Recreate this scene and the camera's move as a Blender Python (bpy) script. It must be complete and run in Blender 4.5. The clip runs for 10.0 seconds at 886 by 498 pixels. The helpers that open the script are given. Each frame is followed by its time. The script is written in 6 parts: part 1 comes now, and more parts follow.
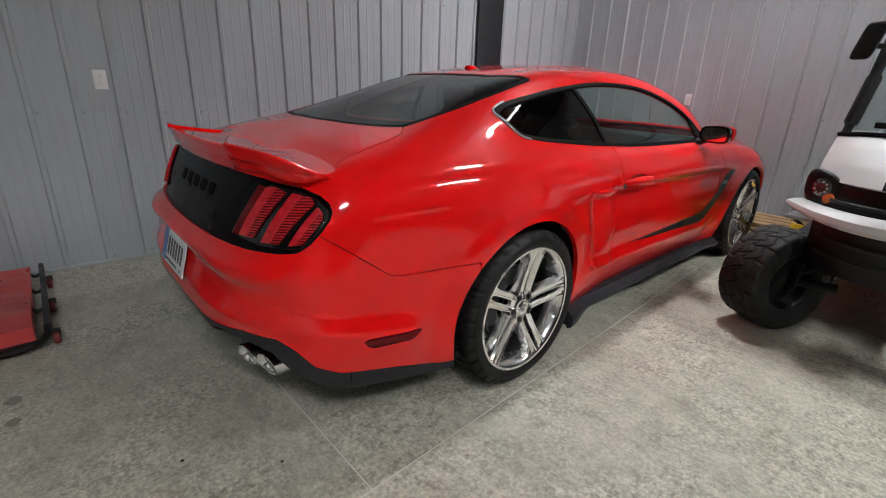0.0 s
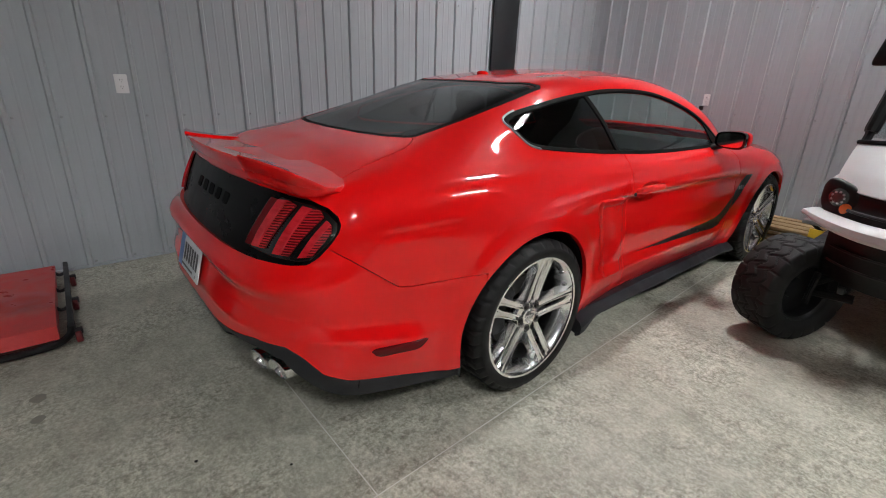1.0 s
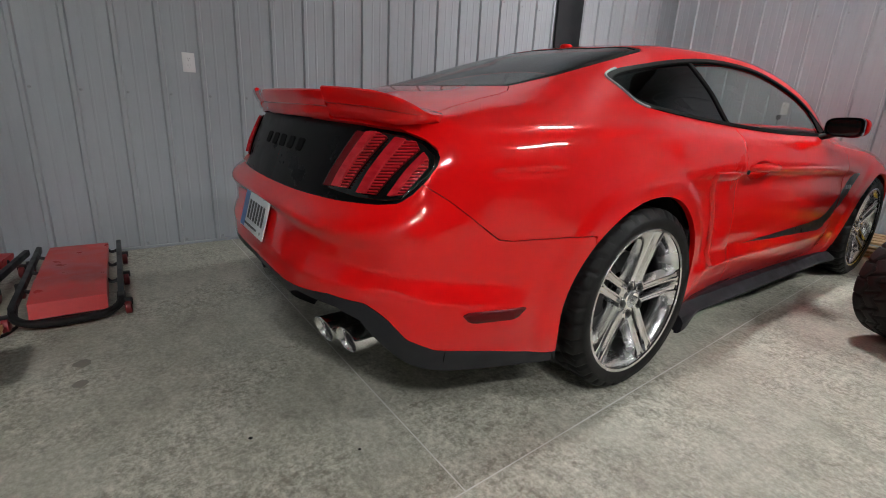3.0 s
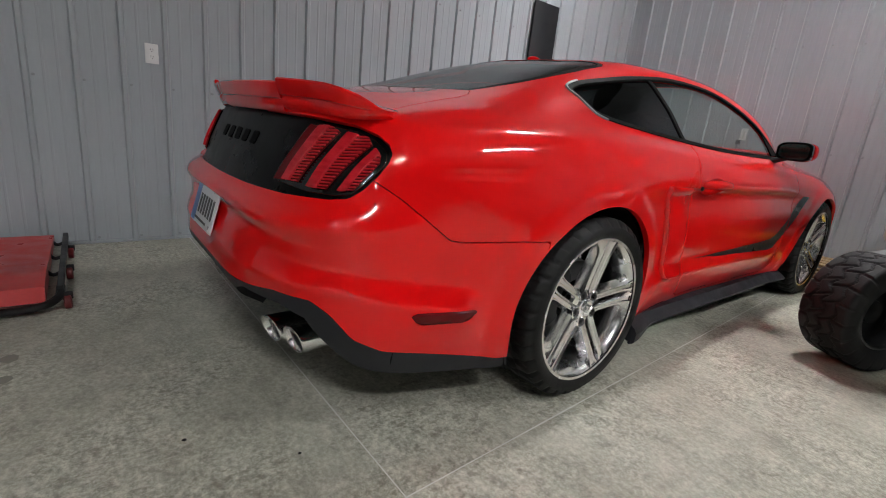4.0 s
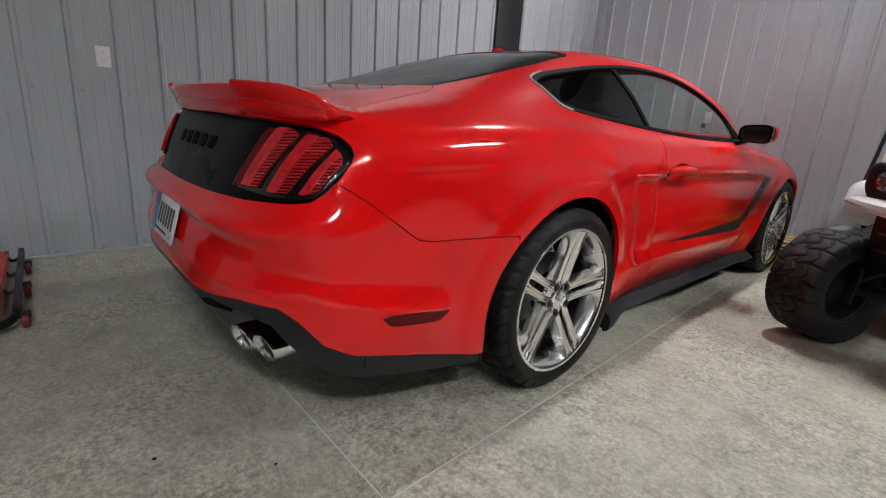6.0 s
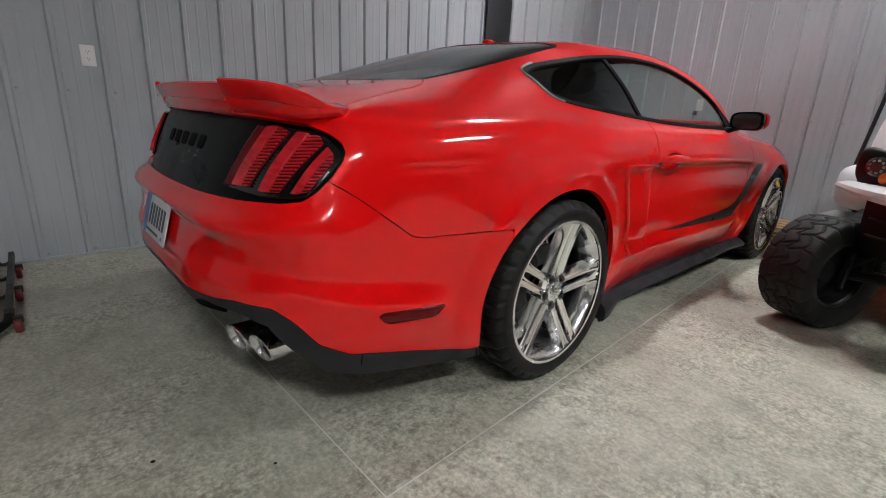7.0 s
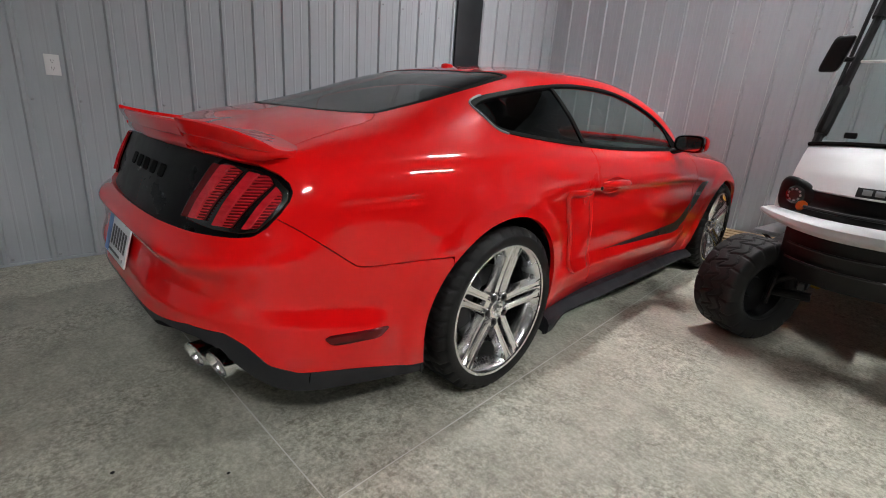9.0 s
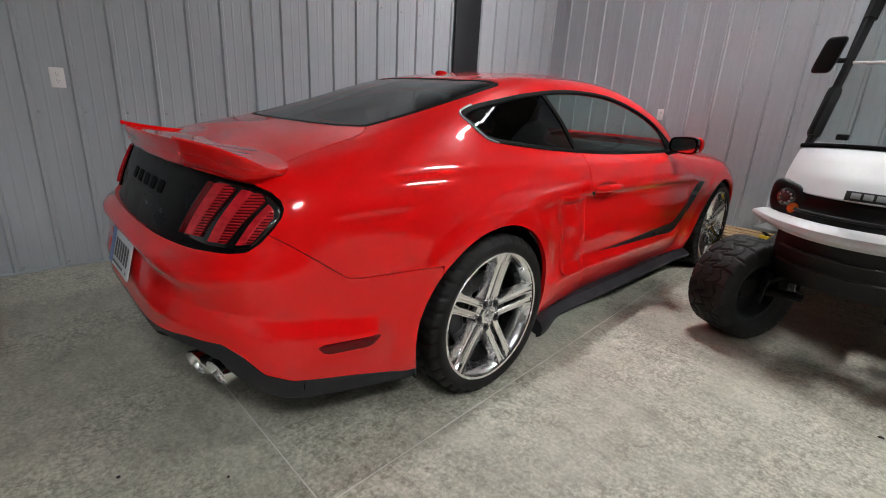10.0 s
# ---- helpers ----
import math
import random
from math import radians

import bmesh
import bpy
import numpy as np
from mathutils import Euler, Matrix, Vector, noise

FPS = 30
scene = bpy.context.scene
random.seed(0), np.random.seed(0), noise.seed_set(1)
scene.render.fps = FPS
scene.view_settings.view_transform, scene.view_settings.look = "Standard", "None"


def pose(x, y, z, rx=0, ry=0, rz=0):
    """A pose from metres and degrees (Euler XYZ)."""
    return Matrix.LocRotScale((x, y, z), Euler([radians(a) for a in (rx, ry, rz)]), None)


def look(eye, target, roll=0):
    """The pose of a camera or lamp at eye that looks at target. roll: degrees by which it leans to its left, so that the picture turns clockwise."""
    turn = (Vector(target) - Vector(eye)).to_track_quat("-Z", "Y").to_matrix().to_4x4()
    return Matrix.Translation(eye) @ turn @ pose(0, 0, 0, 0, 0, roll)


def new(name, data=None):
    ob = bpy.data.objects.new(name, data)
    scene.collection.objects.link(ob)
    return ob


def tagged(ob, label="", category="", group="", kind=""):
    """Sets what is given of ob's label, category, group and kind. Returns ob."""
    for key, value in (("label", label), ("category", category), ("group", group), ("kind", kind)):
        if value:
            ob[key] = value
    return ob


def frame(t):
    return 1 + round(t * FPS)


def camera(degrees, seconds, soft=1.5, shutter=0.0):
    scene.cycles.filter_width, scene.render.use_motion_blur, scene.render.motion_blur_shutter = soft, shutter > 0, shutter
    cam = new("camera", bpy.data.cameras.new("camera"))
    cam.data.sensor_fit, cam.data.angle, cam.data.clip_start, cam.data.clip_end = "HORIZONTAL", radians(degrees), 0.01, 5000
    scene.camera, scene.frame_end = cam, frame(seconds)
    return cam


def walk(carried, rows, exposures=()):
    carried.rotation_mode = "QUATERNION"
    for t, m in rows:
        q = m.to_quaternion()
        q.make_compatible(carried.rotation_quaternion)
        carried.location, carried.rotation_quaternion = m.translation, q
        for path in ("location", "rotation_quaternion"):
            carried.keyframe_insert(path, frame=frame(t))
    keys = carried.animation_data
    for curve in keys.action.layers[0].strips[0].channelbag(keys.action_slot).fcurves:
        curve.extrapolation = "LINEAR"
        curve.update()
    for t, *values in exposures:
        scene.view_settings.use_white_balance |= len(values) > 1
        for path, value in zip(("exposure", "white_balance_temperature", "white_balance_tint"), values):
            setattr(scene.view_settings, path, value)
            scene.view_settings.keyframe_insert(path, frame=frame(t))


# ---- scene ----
cam = camera(87.4, 10.0, soft=1.0)
PATH = [
    (0, (1.998, -1.465, 1.238), (0.6, -0.201, 0.568), 2.1),
    (0.5, (1.995, -1.463, 1.254), (0.585, -0.218, 0.573), 2.1),
    (1, (2.015, -1.446, 1.302), (0.582, -0.236, 0.607), 2.1),
    (1.5, (2.01, -1.473, 1.335), (0.542, -0.303, 0.645), 1.7),
    (2, (1.913, -1.533, 1.224), (0.393, -0.42, 0.553), 1.3),
    (2.2, (1.839, -1.555, 1.152), (0.298, -0.462, 0.496), 1.3),
    (3.3, (1.778, -1.499, 0.961), (0.239, -0.344, 0.414), 4.1),
    (3.5, (1.791, -1.487, 0.955), (0.269, -0.305, 0.42), 4.9),
    (4, (1.813, -1.459, 0.949), (0.316, -0.238, 0.434), 6.0),
    (4.5, (1.817, -1.449, 0.949), (0.336, -0.203, 0.445), 5.8),
    (5, (1.816, -1.443, 0.956), (0.352, -0.18, 0.444), 5.0),
    (5.5, (1.816, -1.433, 0.962), (0.371, -0.155, 0.435), 4.4),
    (7, (1.812, -1.421, 0.972), (0.401, -0.121, 0.405), 2.8),
    (7.5, (1.854, -1.438, 1.037), (0.46, -0.131, 0.447), 2.0),
    (8, (1.903, -1.44, 1.108), (0.54, -0.101, 0.518), 2.6),
    (8.5, (1.934, -1.424, 1.117), (0.589, -0.063, 0.537), 3.7),
    (9, (1.955, -1.404, 1.118), (0.61, -0.045, 0.531), 4.2),
    (9.5, (1.98, -1.391, 1.141), (0.628, -0.045, 0.541), 3.9),
    (10, (2.016, -1.384, 1.185), (0.655, -0.05, 0.576), 3.3),
]
walk(cam, [(t, look(eye, target, roll)) for t, eye, target, roll in PATH])

# ---- world and lamps of the hall ----
world = bpy.data.worlds.new("hall_world")
scene.world = world
world.use_nodes = True
world.node_tree.nodes["Background"].inputs[0].default_value = (0.5, 0.55, 0.6, 1)
world.node_tree.nodes["Background"].inputs[1].default_value = 0.05

LAMP_POWER = 500.0                       # radiance of the strip lamps
WALL_X, WALL_Y, CEIL = -1.765, 4.06, 4.4  # liner wall beside the car, wall ahead of it, ceiling
ROOM_X, ROOM_Y = 15.0, -13.0


# ---- materials ----
def material(name, colour, rough=0.5, metal=0.0, coat=0.0, spec=0.5):
    m = bpy.data.materials.new(name)
    m.use_nodes = True
    b = m.node_tree.nodes["Principled BSDF"]
    b.inputs["Base Color"].default_value = (*colour, 1)
    b.inputs["Roughness"].default_value = rough
    b.inputs["Metallic"].default_value = metal
    b.inputs["Coat Weight"].default_value = coat
    b.inputs["Coat Roughness"].default_value = 0.03
    b.inputs["Specular IOR Level"].default_value = spec
    return m


def shade(m):
    return m.node_tree.nodes, m.node_tree.links, m.node_tree.nodes["Principled BSDF"]


def add_noise(nodes, links, scale, detail=6.0, rough=0.6, stretch=(1, 1, 1)):
    """A noise in object space, stretched; returns its factor output."""
    co, mp, nz = nodes.new("ShaderNodeTexCoord"), nodes.new("ShaderNodeMapping"), nodes.new("ShaderNodeTexNoise")
    mp.inputs["Scale"].default_value = stretch
    nz.inputs["Scale"].default_value, nz.inputs["Detail"].default_value, nz.inputs["Roughness"].default_value = scale, detail, rough
    links.new(co.outputs["Object"], mp.inputs["Vector"])
    links.new(mp.outputs["Vector"], nz.inputs["Vector"])
    return nz.outputs["Fac"]


def ramp(nodes, links, fac, stops):
    r = nodes.new("ShaderNodeValToRGB")
    while len(r.color_ramp.elements) < len(stops):
        r.color_ramp.elements.new(0.5)
    for e, (at, c) in zip(r.color_ramp.elements, stops):
        e.position, e.color = at, (*c, 1) if len(c) == 3 else c
    links.new(fac, r.inputs["Fac"])
    return r.outputs["Color"]


def blend(nodes, links, fac, a, b, kind="MIX"):
    n = nodes.new("ShaderNodeMix")
    n.data_type, n.blend_type = "RGBA", kind
    for socket, v in ((n.inputs[0], fac), (n.inputs[6], a), (n.inputs[7], b)):
        if isinstance(v, (int, float)):
            socket.default_value = v
        elif isinstance(v, tuple):
            socket.default_value = (*v, 1)
        else:
            links.new(v, socket)
    return n.outputs[2]


def relief(m, fac, strength, distance):
    nodes, links, b = shade(m)
    bump = nodes.new("ShaderNodeBump")
    bump.inputs["Strength"].default_value, bump.inputs["Distance"].default_value = strength, distance
    links.new(fac, bump.inputs["Height"])
    if b.inputs["Normal"].is_linked:
        links.new(b.inputs["Normal"].links[0].from_socket, bump.inputs["Normal"])
    links.new(bump.outputs["Normal"], b.inputs["Normal"])


def worn(name, colour, rough, amount=0.25, scale=12.0, grain=90.0, bump=0.15, metal=0.0, rough_var=0.15, spec=0.5):
    """A plain coat with soft patches, fine grain and uneven gloss."""
    m = material(name, colour, rough, metal, 0.0, spec)
    nodes, links, b = shade(m)
    big, small = add_noise(nodes, links, scale), add_noise(nodes, links, grain, 3)
    dark = tuple(c * (1 - amount) for c in colour)
    light = tuple(min(1, c * (1 + amount * 0.6)) for c in colour)
    links.new(blend(nodes, links, 0.25, ramp(nodes, links, big, [(0.3, dark), (0.7, light)]), ramp(nodes, links, small, [(0.3, dark), (0.7, light)])), b.inputs["Base Color"])
    lo, hi = max(0, rough - rough_var), min(1, rough + rough_var)
    links.new(ramp(nodes, links, big, [(0.3, (lo,) * 3), (0.7, (hi,) * 3)]), b.inputs["Roughness"])
    if bump:
        relief(m, small, bump, 0.002)
    return m


def concrete():
    """Trowelled grey-green concrete: broad clouds, crisp mottling, brown pits and pale scuffs."""
    m = material("polished_concrete", (0.33, 0.33, 0.29), 0.5)
    nodes, links, b = shade(m)
    cloud = add_noise(nodes, links, 0.75, 6, 0.6)
    field = add_noise(nodes, links, 2.6, 10, 0.68, (1, 1.25, 1))
    mottle = add_noise(nodes, links, 13, 12, 0.70, (0.8, 1.2, 1))
    fine, pits = add_noise(nodes, links, 60, 8, 0.75), add_noise(nodes, links, 24, 10, 0.72, (1.3, 0.8, 1))
    patchy = add_noise(nodes, links, 1.7, 5, 0.6)
    base = ramp(nodes, links, cloud, [(0.34, (0.231, 0.228, 0.181)), (0.50, (0.365, 0.359, 0.295)), (0.66, (0.470, 0.463, 0.386))])
    base = blend(nodes, links, 0.50, base, ramp(nodes, links, field, [(0.37, (0.157, 0.148, 0.111)), (0.49, (0.378, 0.370, 0.303)), (0.62, (0.570, 0.558, 0.473))]))
    where = ramp(nodes, links, patchy, [(0.42, (0, 0, 0)), (0.56, (1, 1, 1))])
    rough_part = blend(nodes, links, 0.55, base, ramp(nodes, links, mottle, [(0.37, (0.113, 0.103, 0.074)), (0.47, (0.351, 0.344, 0.281)), (0.60, (0.663, 0.648, 0.552))]))
    rough_part = blend(nodes, links, 0.46, rough_part, ramp(nodes, links, fine, [(0.38, (0.066, 0.061, 0.044)), (0.50, (0.359, 0.351, 0.286)), (0.62, (0.742, 0.728, 0.631))]))
    base = blend(nodes, links, 0.26, base, ramp(nodes, links, mottle, [(0.37, (0.113, 0.103, 0.074)), (0.47, (0.351, 0.344, 0.281)), (0.60, (0.663, 0.648, 0.552))]))
    base = blend(nodes, links, 0.24, base, ramp(nodes, links, fine, [(0.38, (0.066, 0.061, 0.044)), (0.50, (0.359, 0.351, 0.286)), (0.62, (0.742, 0.728, 0.631))]))
    base = blend(nodes, links, where, base, rough_part)
    spots = ramp(nodes, links, pits, [(0.53, (0, 0, 0)), (0.60, (0.60, 0.60, 0.60))])
    base = blend(nodes, links, blend(nodes, links, 1.0, where, spots, "MULTIPLY"), base, (0.139, 0.125, 0.085))
    scuff = ramp(nodes, links, pits, [(0.36, (0.6, 0.6, 0.6)), (0.42, (0, 0, 0))])
    base = blend(nodes, links, blend(nodes, links, 1.0, where, scuff, "MULTIPLY"), base, (0.689, 0.676, 0.576))
    links.new(base, b.inputs["Base Color"])
    links.new(ramp(nodes, links, mottle, [(0.35, (0.34,) * 3), (0.65, (0.58,) * 3)]), b.inputs["Roughness"])
    relief(m, fine, 0.35, 0.0012)
    relief(m, mottle, 0.2, 0.002)
    return m


def liner_steel():
    m = material("white_liner_steel", (0.43, 0.45, 0.47), 0.36)
    nodes, links, b = shade(m)
    big = add_noise(nodes, links, 1.6, 5, 0.55, (1, 1, 0.25))
    fine = add_noise(nodes, links, 34, 6, 0.7, (1, 1, 0.12))
    col = blend(nodes, links, 0.3, ramp(nodes, links, big, [(0.3, (0.325, 0.350, 0.375)), (0.7, (0.400, 0.432, 0.458))]), ramp(nodes, links, fine, [(0.3, (0.305, 0.330, 0.352)), (0.7, (0.415, 0.447, 0.472))]))
    links.new(col, b.inputs["Base Color"])
    links.new(ramp(nodes, links, fine, [(0.3, (0.28,) * 3), (0.7, (0.44,) * 3)]), b.inputs["Roughness"])
    relief(m, add_noise(nodes, links, 3.2, 3, 0.5, (1, 1, 0.4)), 0.12, 0.006)
    return m


def paint(name, colour):
    m = material(name, colour, 0.4, 0.0, 1.0, 0.04)
    nodes, links, b = shade(m)
    dust = add_noise(nodes, links, 2.2, 7, 0.65)
    links.new(ramp(nodes, links, dust, [(0.3, (0.26,) * 3), (0.75, (0.42,) * 3)]), b.inputs["Roughness"])
    links.new(ramp(nodes, links, dust, [(0.35, (0.008,) * 3), (0.75, (0.025,) * 3)]), b.inputs["Coat Roughness"])
    relief(m, add_noise(nodes, links, 240, 2), 0.015, 0.0004)
    return m


def rubber(name, colour=(0.008, 0.008, 0.0083)):
    m = worn(name, colour, 0.6, 0.35, 9, 120, 0.2, spec=0.3)
    return m


def glass_tint(name, tint, through_light, soft=0.015):
    """A tinted pane: clear gloss over a coloured see-through layer."""
    m = bpy.data.materials.new(name)
    m.use_nodes = True
    nodes, links = m.node_tree.nodes, m.node_tree.links
    nodes.clear()
    out, mix = nodes.new("ShaderNodeOutputMaterial"), nodes.new("ShaderNodeMixShader")
    clear, gloss, facing = nodes.new("ShaderNodeBsdfTransparent"), nodes.new("ShaderNodeBsdfGlossy"), nodes.new("ShaderNodeLayerWeight")
    clear.inputs["Color"].default_value = (*(c * through_light for c in tint), 1)
    gloss.inputs["Roughness"].default_value = soft
    facing.inputs["Blend"].default_value = 0.5
    power, sheen = nodes.new("ShaderNodeMath"), nodes.new("ShaderNodeMapRange")
    power.operation, power.inputs[1].default_value = "POWER", 5.0
    sheen.inputs["To Min"].default_value, sheen.inputs["To Max"].default_value = 0.06, 0.9
    links.new(facing.outputs["Facing"], power.inputs[0])
    links.new(power.outputs[0], sheen.inputs["Value"])
    links.new(sheen.outputs[0], mix.inputs[0])
    links.new(clear.outputs[0], mix.inputs[1])
    links.new(gloss.outputs[0], mix.inputs[2])
    links.new(mix.outputs[0], out.inputs["Surface"])
    return m


def glow(name, colour, strength):
    m = material(name, colour, 0.4)
    _, _, b = shade(m)
    b.inputs["Emission Color"].default_value = (*colour, 1)
    b.inputs["Emission Strength"].default_value = strength
    return m


def lens_red():
    """Moulded red plastic; a noise paints wavy glints into its colour."""
    m = material("red_lens", (0.78, 0.030, 0.045), 0.2, 0.0, 0.5)
    nodes, links, b = shade(m)
    glint = add_noise(nodes, links, 16, 4, 0.6, (1, 1, 3))
    links.new(ramp(nodes, links, glint, [(0.3, (0.36, 0.006, 0.012)), (0.7, (0.62, 0.018, 0.030))]), b.inputs["Base Color"])
    return m


def timber(name, dark, light):
    m = material(name, light, 0.65)
    nodes, links, b = shade(m)
    grain = add_noise(nodes, links, 9, 8, 0.7, (1, 14, 14))
    links.new(ramp(nodes, links, grain, [(0.3, dark), (0.7, light)]), b.inputs["Base Color"])
    relief(m, grain, 0.3, 0.002)
    return m


RED = paint("race_red_paint", (0.76, 0.0045, 0.0055))
BLACK_GLOSS = material("gloss_black", (0.005, 0.005, 0.005), 0.12, 0, 0.8)
BLACK_SATIN = worn("satin_black_plastic", (0.006, 0.006, 0.0065), 0.45, 0.3, 14, 160, 0.1, spec=0.28)
BLACK_PANEL = worn("black_trunk_panel", (0.003, 0.003, 0.0033), 0.30, 0.3, 7, 120, 0.03, rough_var=0.06, spec=0.08)
CHARCOAL = worn("charcoal_plastic", (0.017, 0.018, 0.022), 0.5, 0.2, 10, 200, 0.12, spec=0.3)
TRIM = material("window_trim_black", (0.004, 0.004, 0.004), 0.6, spec=0.06)
STRIPE = worn("charcoal_vinyl", (0.014, 0.014, 0.016), 0.38, 0.2, 8, 100, 0.0)
CABIN = worn("dark_cabin_cloth", (0.016, 0.016, 0.018), 0.8, 0.3, 9, 150, 0.2, spec=0.2)
DARK_GLASS = glass_tint("tinted_glass", (0.84, 0.97, 0.93), 0.82)
REAR_GLASS = glass_tint("dark_tinted_glass", (0.85, 0.92, 0.92), 0.16, 0.24)
QUARTER_GLASS = glass_tint("dark_quarter_glass", (0.85, 0.92, 0.92), 0.07)
CLEAR_GLASS = glass_tint("clear_glass", (0.93, 0.98, 0.97), 0.92)
ALLOY = worn("polished_alloy", (0.90, 0.90, 0.91), 0.13, 0.06, 14, 60, 0.02, 1.0, 0.07)
BARREL = worn("brushed_rim_alloy", (0.86, 0.86, 0.87), 0.24, 0.1, 7, 70, 0.03, 1.0, 0.07)
CHROME = material("chrome", (0.86, 0.86, 0.87), 0.06, 1.0)
TIP_STEEL = worn("polished_tip_steel", (0.84, 0.84, 0.85), 0.20, 0.1, 9, 60, 0.01, 1.0, 0.06)
NUT_STEEL = worn("dark_nut_steel", (0.10, 0.10, 0.10), 0.35, 0.2, 30, 90, 0.0, 1.0)
IRON = worn("brake_iron", (0.20, 0.20, 0.20), 0.42, 0.25, 12, 80, 0.05, 1.0)
DARK_METAL = worn("dark_painted_metal", (0.013, 0.0135, 0.015), 0.45, 0.25, 10, 90, 0.08, spec=0.35)
TYRE = rubber("tyre_rubber")
KNOB_TYRE = rubber("dusty_knobbly_rubber", (0.017, 0.017, 0.0175))
LENS = lens_red()
LENS_SMOKE = material("smoked_lens", (0.03, 0.03, 0.03), 0.08, 0, 0.8)
LENS_DARK = material("smoked_red_lens", (0.11, 0.004, 0.006), 0.14, 0, 0.05, 0.2)
AMBER = material("amber_lens", (0.75, 0.17, 0.03), 0.15, 0, 0.6)
PLATE_WHITE = worn("plate_white", (0.66, 0.68, 0.70), 0.4, 0.1, 20, 90, 0.0)
PLATE_BLUE = material("plate_blue", (0.10, 0.19, 0.42), 0.4)
EMBLEM = material("dull_black_emblem", (0.003, 0.003, 0.003), 0.6, spec=0.05)
FLOOR = concrete()
LINER = liner_steel()
STAIN = worn("damp_concrete", (0.20, 0.195, 0.16), 0.5, 0.2, 30, 120, 0.1)
SAW = worn("joint_filler", (0.64, 0.64, 0.60), 0.7, 0.2, 6, 80, 0.1)
WHITE_PLASTIC = worn("white_plastic", (0.74, 0.74, 0.73), 0.35, 0.06, 6, 90, 0.02)
CART_WHITE = worn("cart_white_plastic", (0.60, 0.605, 0.61), 0.42, 0.05, 5, 90, 0.03, spec=0.35)
SCREW = worn("screw_steel", (0.35, 0.36, 0.37), 0.4, 0.2, 30, 90, 0.0, 0.8)
POST = worn("charcoal_steel", (0.014, 0.015, 0.017), 0.45, 0.15, 4, 60, 0.06, spec=0.35)
LAMP = glow("tube_light", (0.98, 0.98, 0.985), LAMP_POWER)
CEILING = worn("grey_ceiling_steel", (0.10, 0.10, 0.10), 0.7, 0.08, 3, 40, 0.05)
WALL_FAR = worn("grey_far_wall", (0.075, 0.075, 0.078), 0.5, 0.1, 2, 30, 0.05)
CREEPER_RED = worn("red_painted_steel", (0.52, 0.035, 0.035), 0.38, 0.2, 8, 70, 0.05)
PRINT = worn("worn_print", (0.50, 0.30, 0.29), 0.5, 0.45, 60, 160, 0.1)
PINE = timber("pine_plank", (0.30, 0.19, 0.09), (0.52, 0.37, 0.20))
PLY = timber("orange_plywood", (0.42, 0.20, 0.07), (0.60, 0.33, 0.13))
CASTOR_RED = worn("dark_red_rubber", (0.16, 0.012, 0.014), 0.4, 0.2, 20, 80, 0.05)
YELLOW = worn("yellow_paint", (0.75, 0.50, 0.03), 0.5, 0.2, 12, 80, 0.1)
GREY_METAL = worn("grey_galvanised", (0.34, 0.35, 0.36), 0.45, 0.25, 10, 70, 0.08, 0.6)


# ---- building helpers ----
def empty(name, place=(0, 0, 0), **tags):
    ob = new(name)
    ob.location = place
    ob.empty_display_size = 0.1
    return tagged(ob, **tags)


def part(name, bm, mat, parent=None, label="", smooth=True, angle=34):
    """Links a bmesh, given in the world's coordinates, as one mesh object under a thing or a part."""
    bmesh.ops.recalc_face_normals(bm, faces=bm.faces) if angle is not None and not smooth == "keep" else None
    for f in bm.faces:
        f.smooth = bool(smooth)
    if smooth:
        for e in bm.edges:
            if len(e.link_faces) == 2 and e.calc_face_angle(0) > radians(angle or 34):
                e.smooth = False
    me = bpy.data.meshes.new(name)
    bm.to_mesh(me)
    bm.free()
    me.materials.append(mat)
    ob = new(name, me)
    if parent is not None:
        ob.parent = parent
        base, node = Vector((0, 0, 0)), parent
        m = Matrix.Identity(4)
        chain = []
        while node is not None:
            chain.append(node)
            node = node.parent
        for node in reversed(chain):
            m = m @ node.matrix_parent_inverse @ Matrix.LocRotScale(node.location, node.rotation_euler, node.scale)
        ob.matrix_parent_inverse = m.inverted()
    return tagged(ob, label)


def box(bm, lo, hi, bevel=0.0, m=None, segments=2):
    """A bevelled box between two corners, turned by m."""
    verts = bmesh.ops.create_cube(bm, size=1)["verts"]
    lo, hi = Vector(lo), Vector(hi)
    for v in verts:
        v.co = Vector([lo[i] + (v.co[i] + 0.5) * (hi[i] - lo[i]) for i in range(3)])
    if bevel:
        edges = list({e for v in verts for e in v.link_edges})
        out = bmesh.ops.bevel(bm, geom=edges, offset=bevel, segments=segments, profile=0.5, affect="EDGES")
        verts = list({v for f in out["faces"] for v in f.verts} | {v for v in verts if v.is_valid})
    if m is not None:
        for v in verts:
            v.co = m @ v.co
    return verts


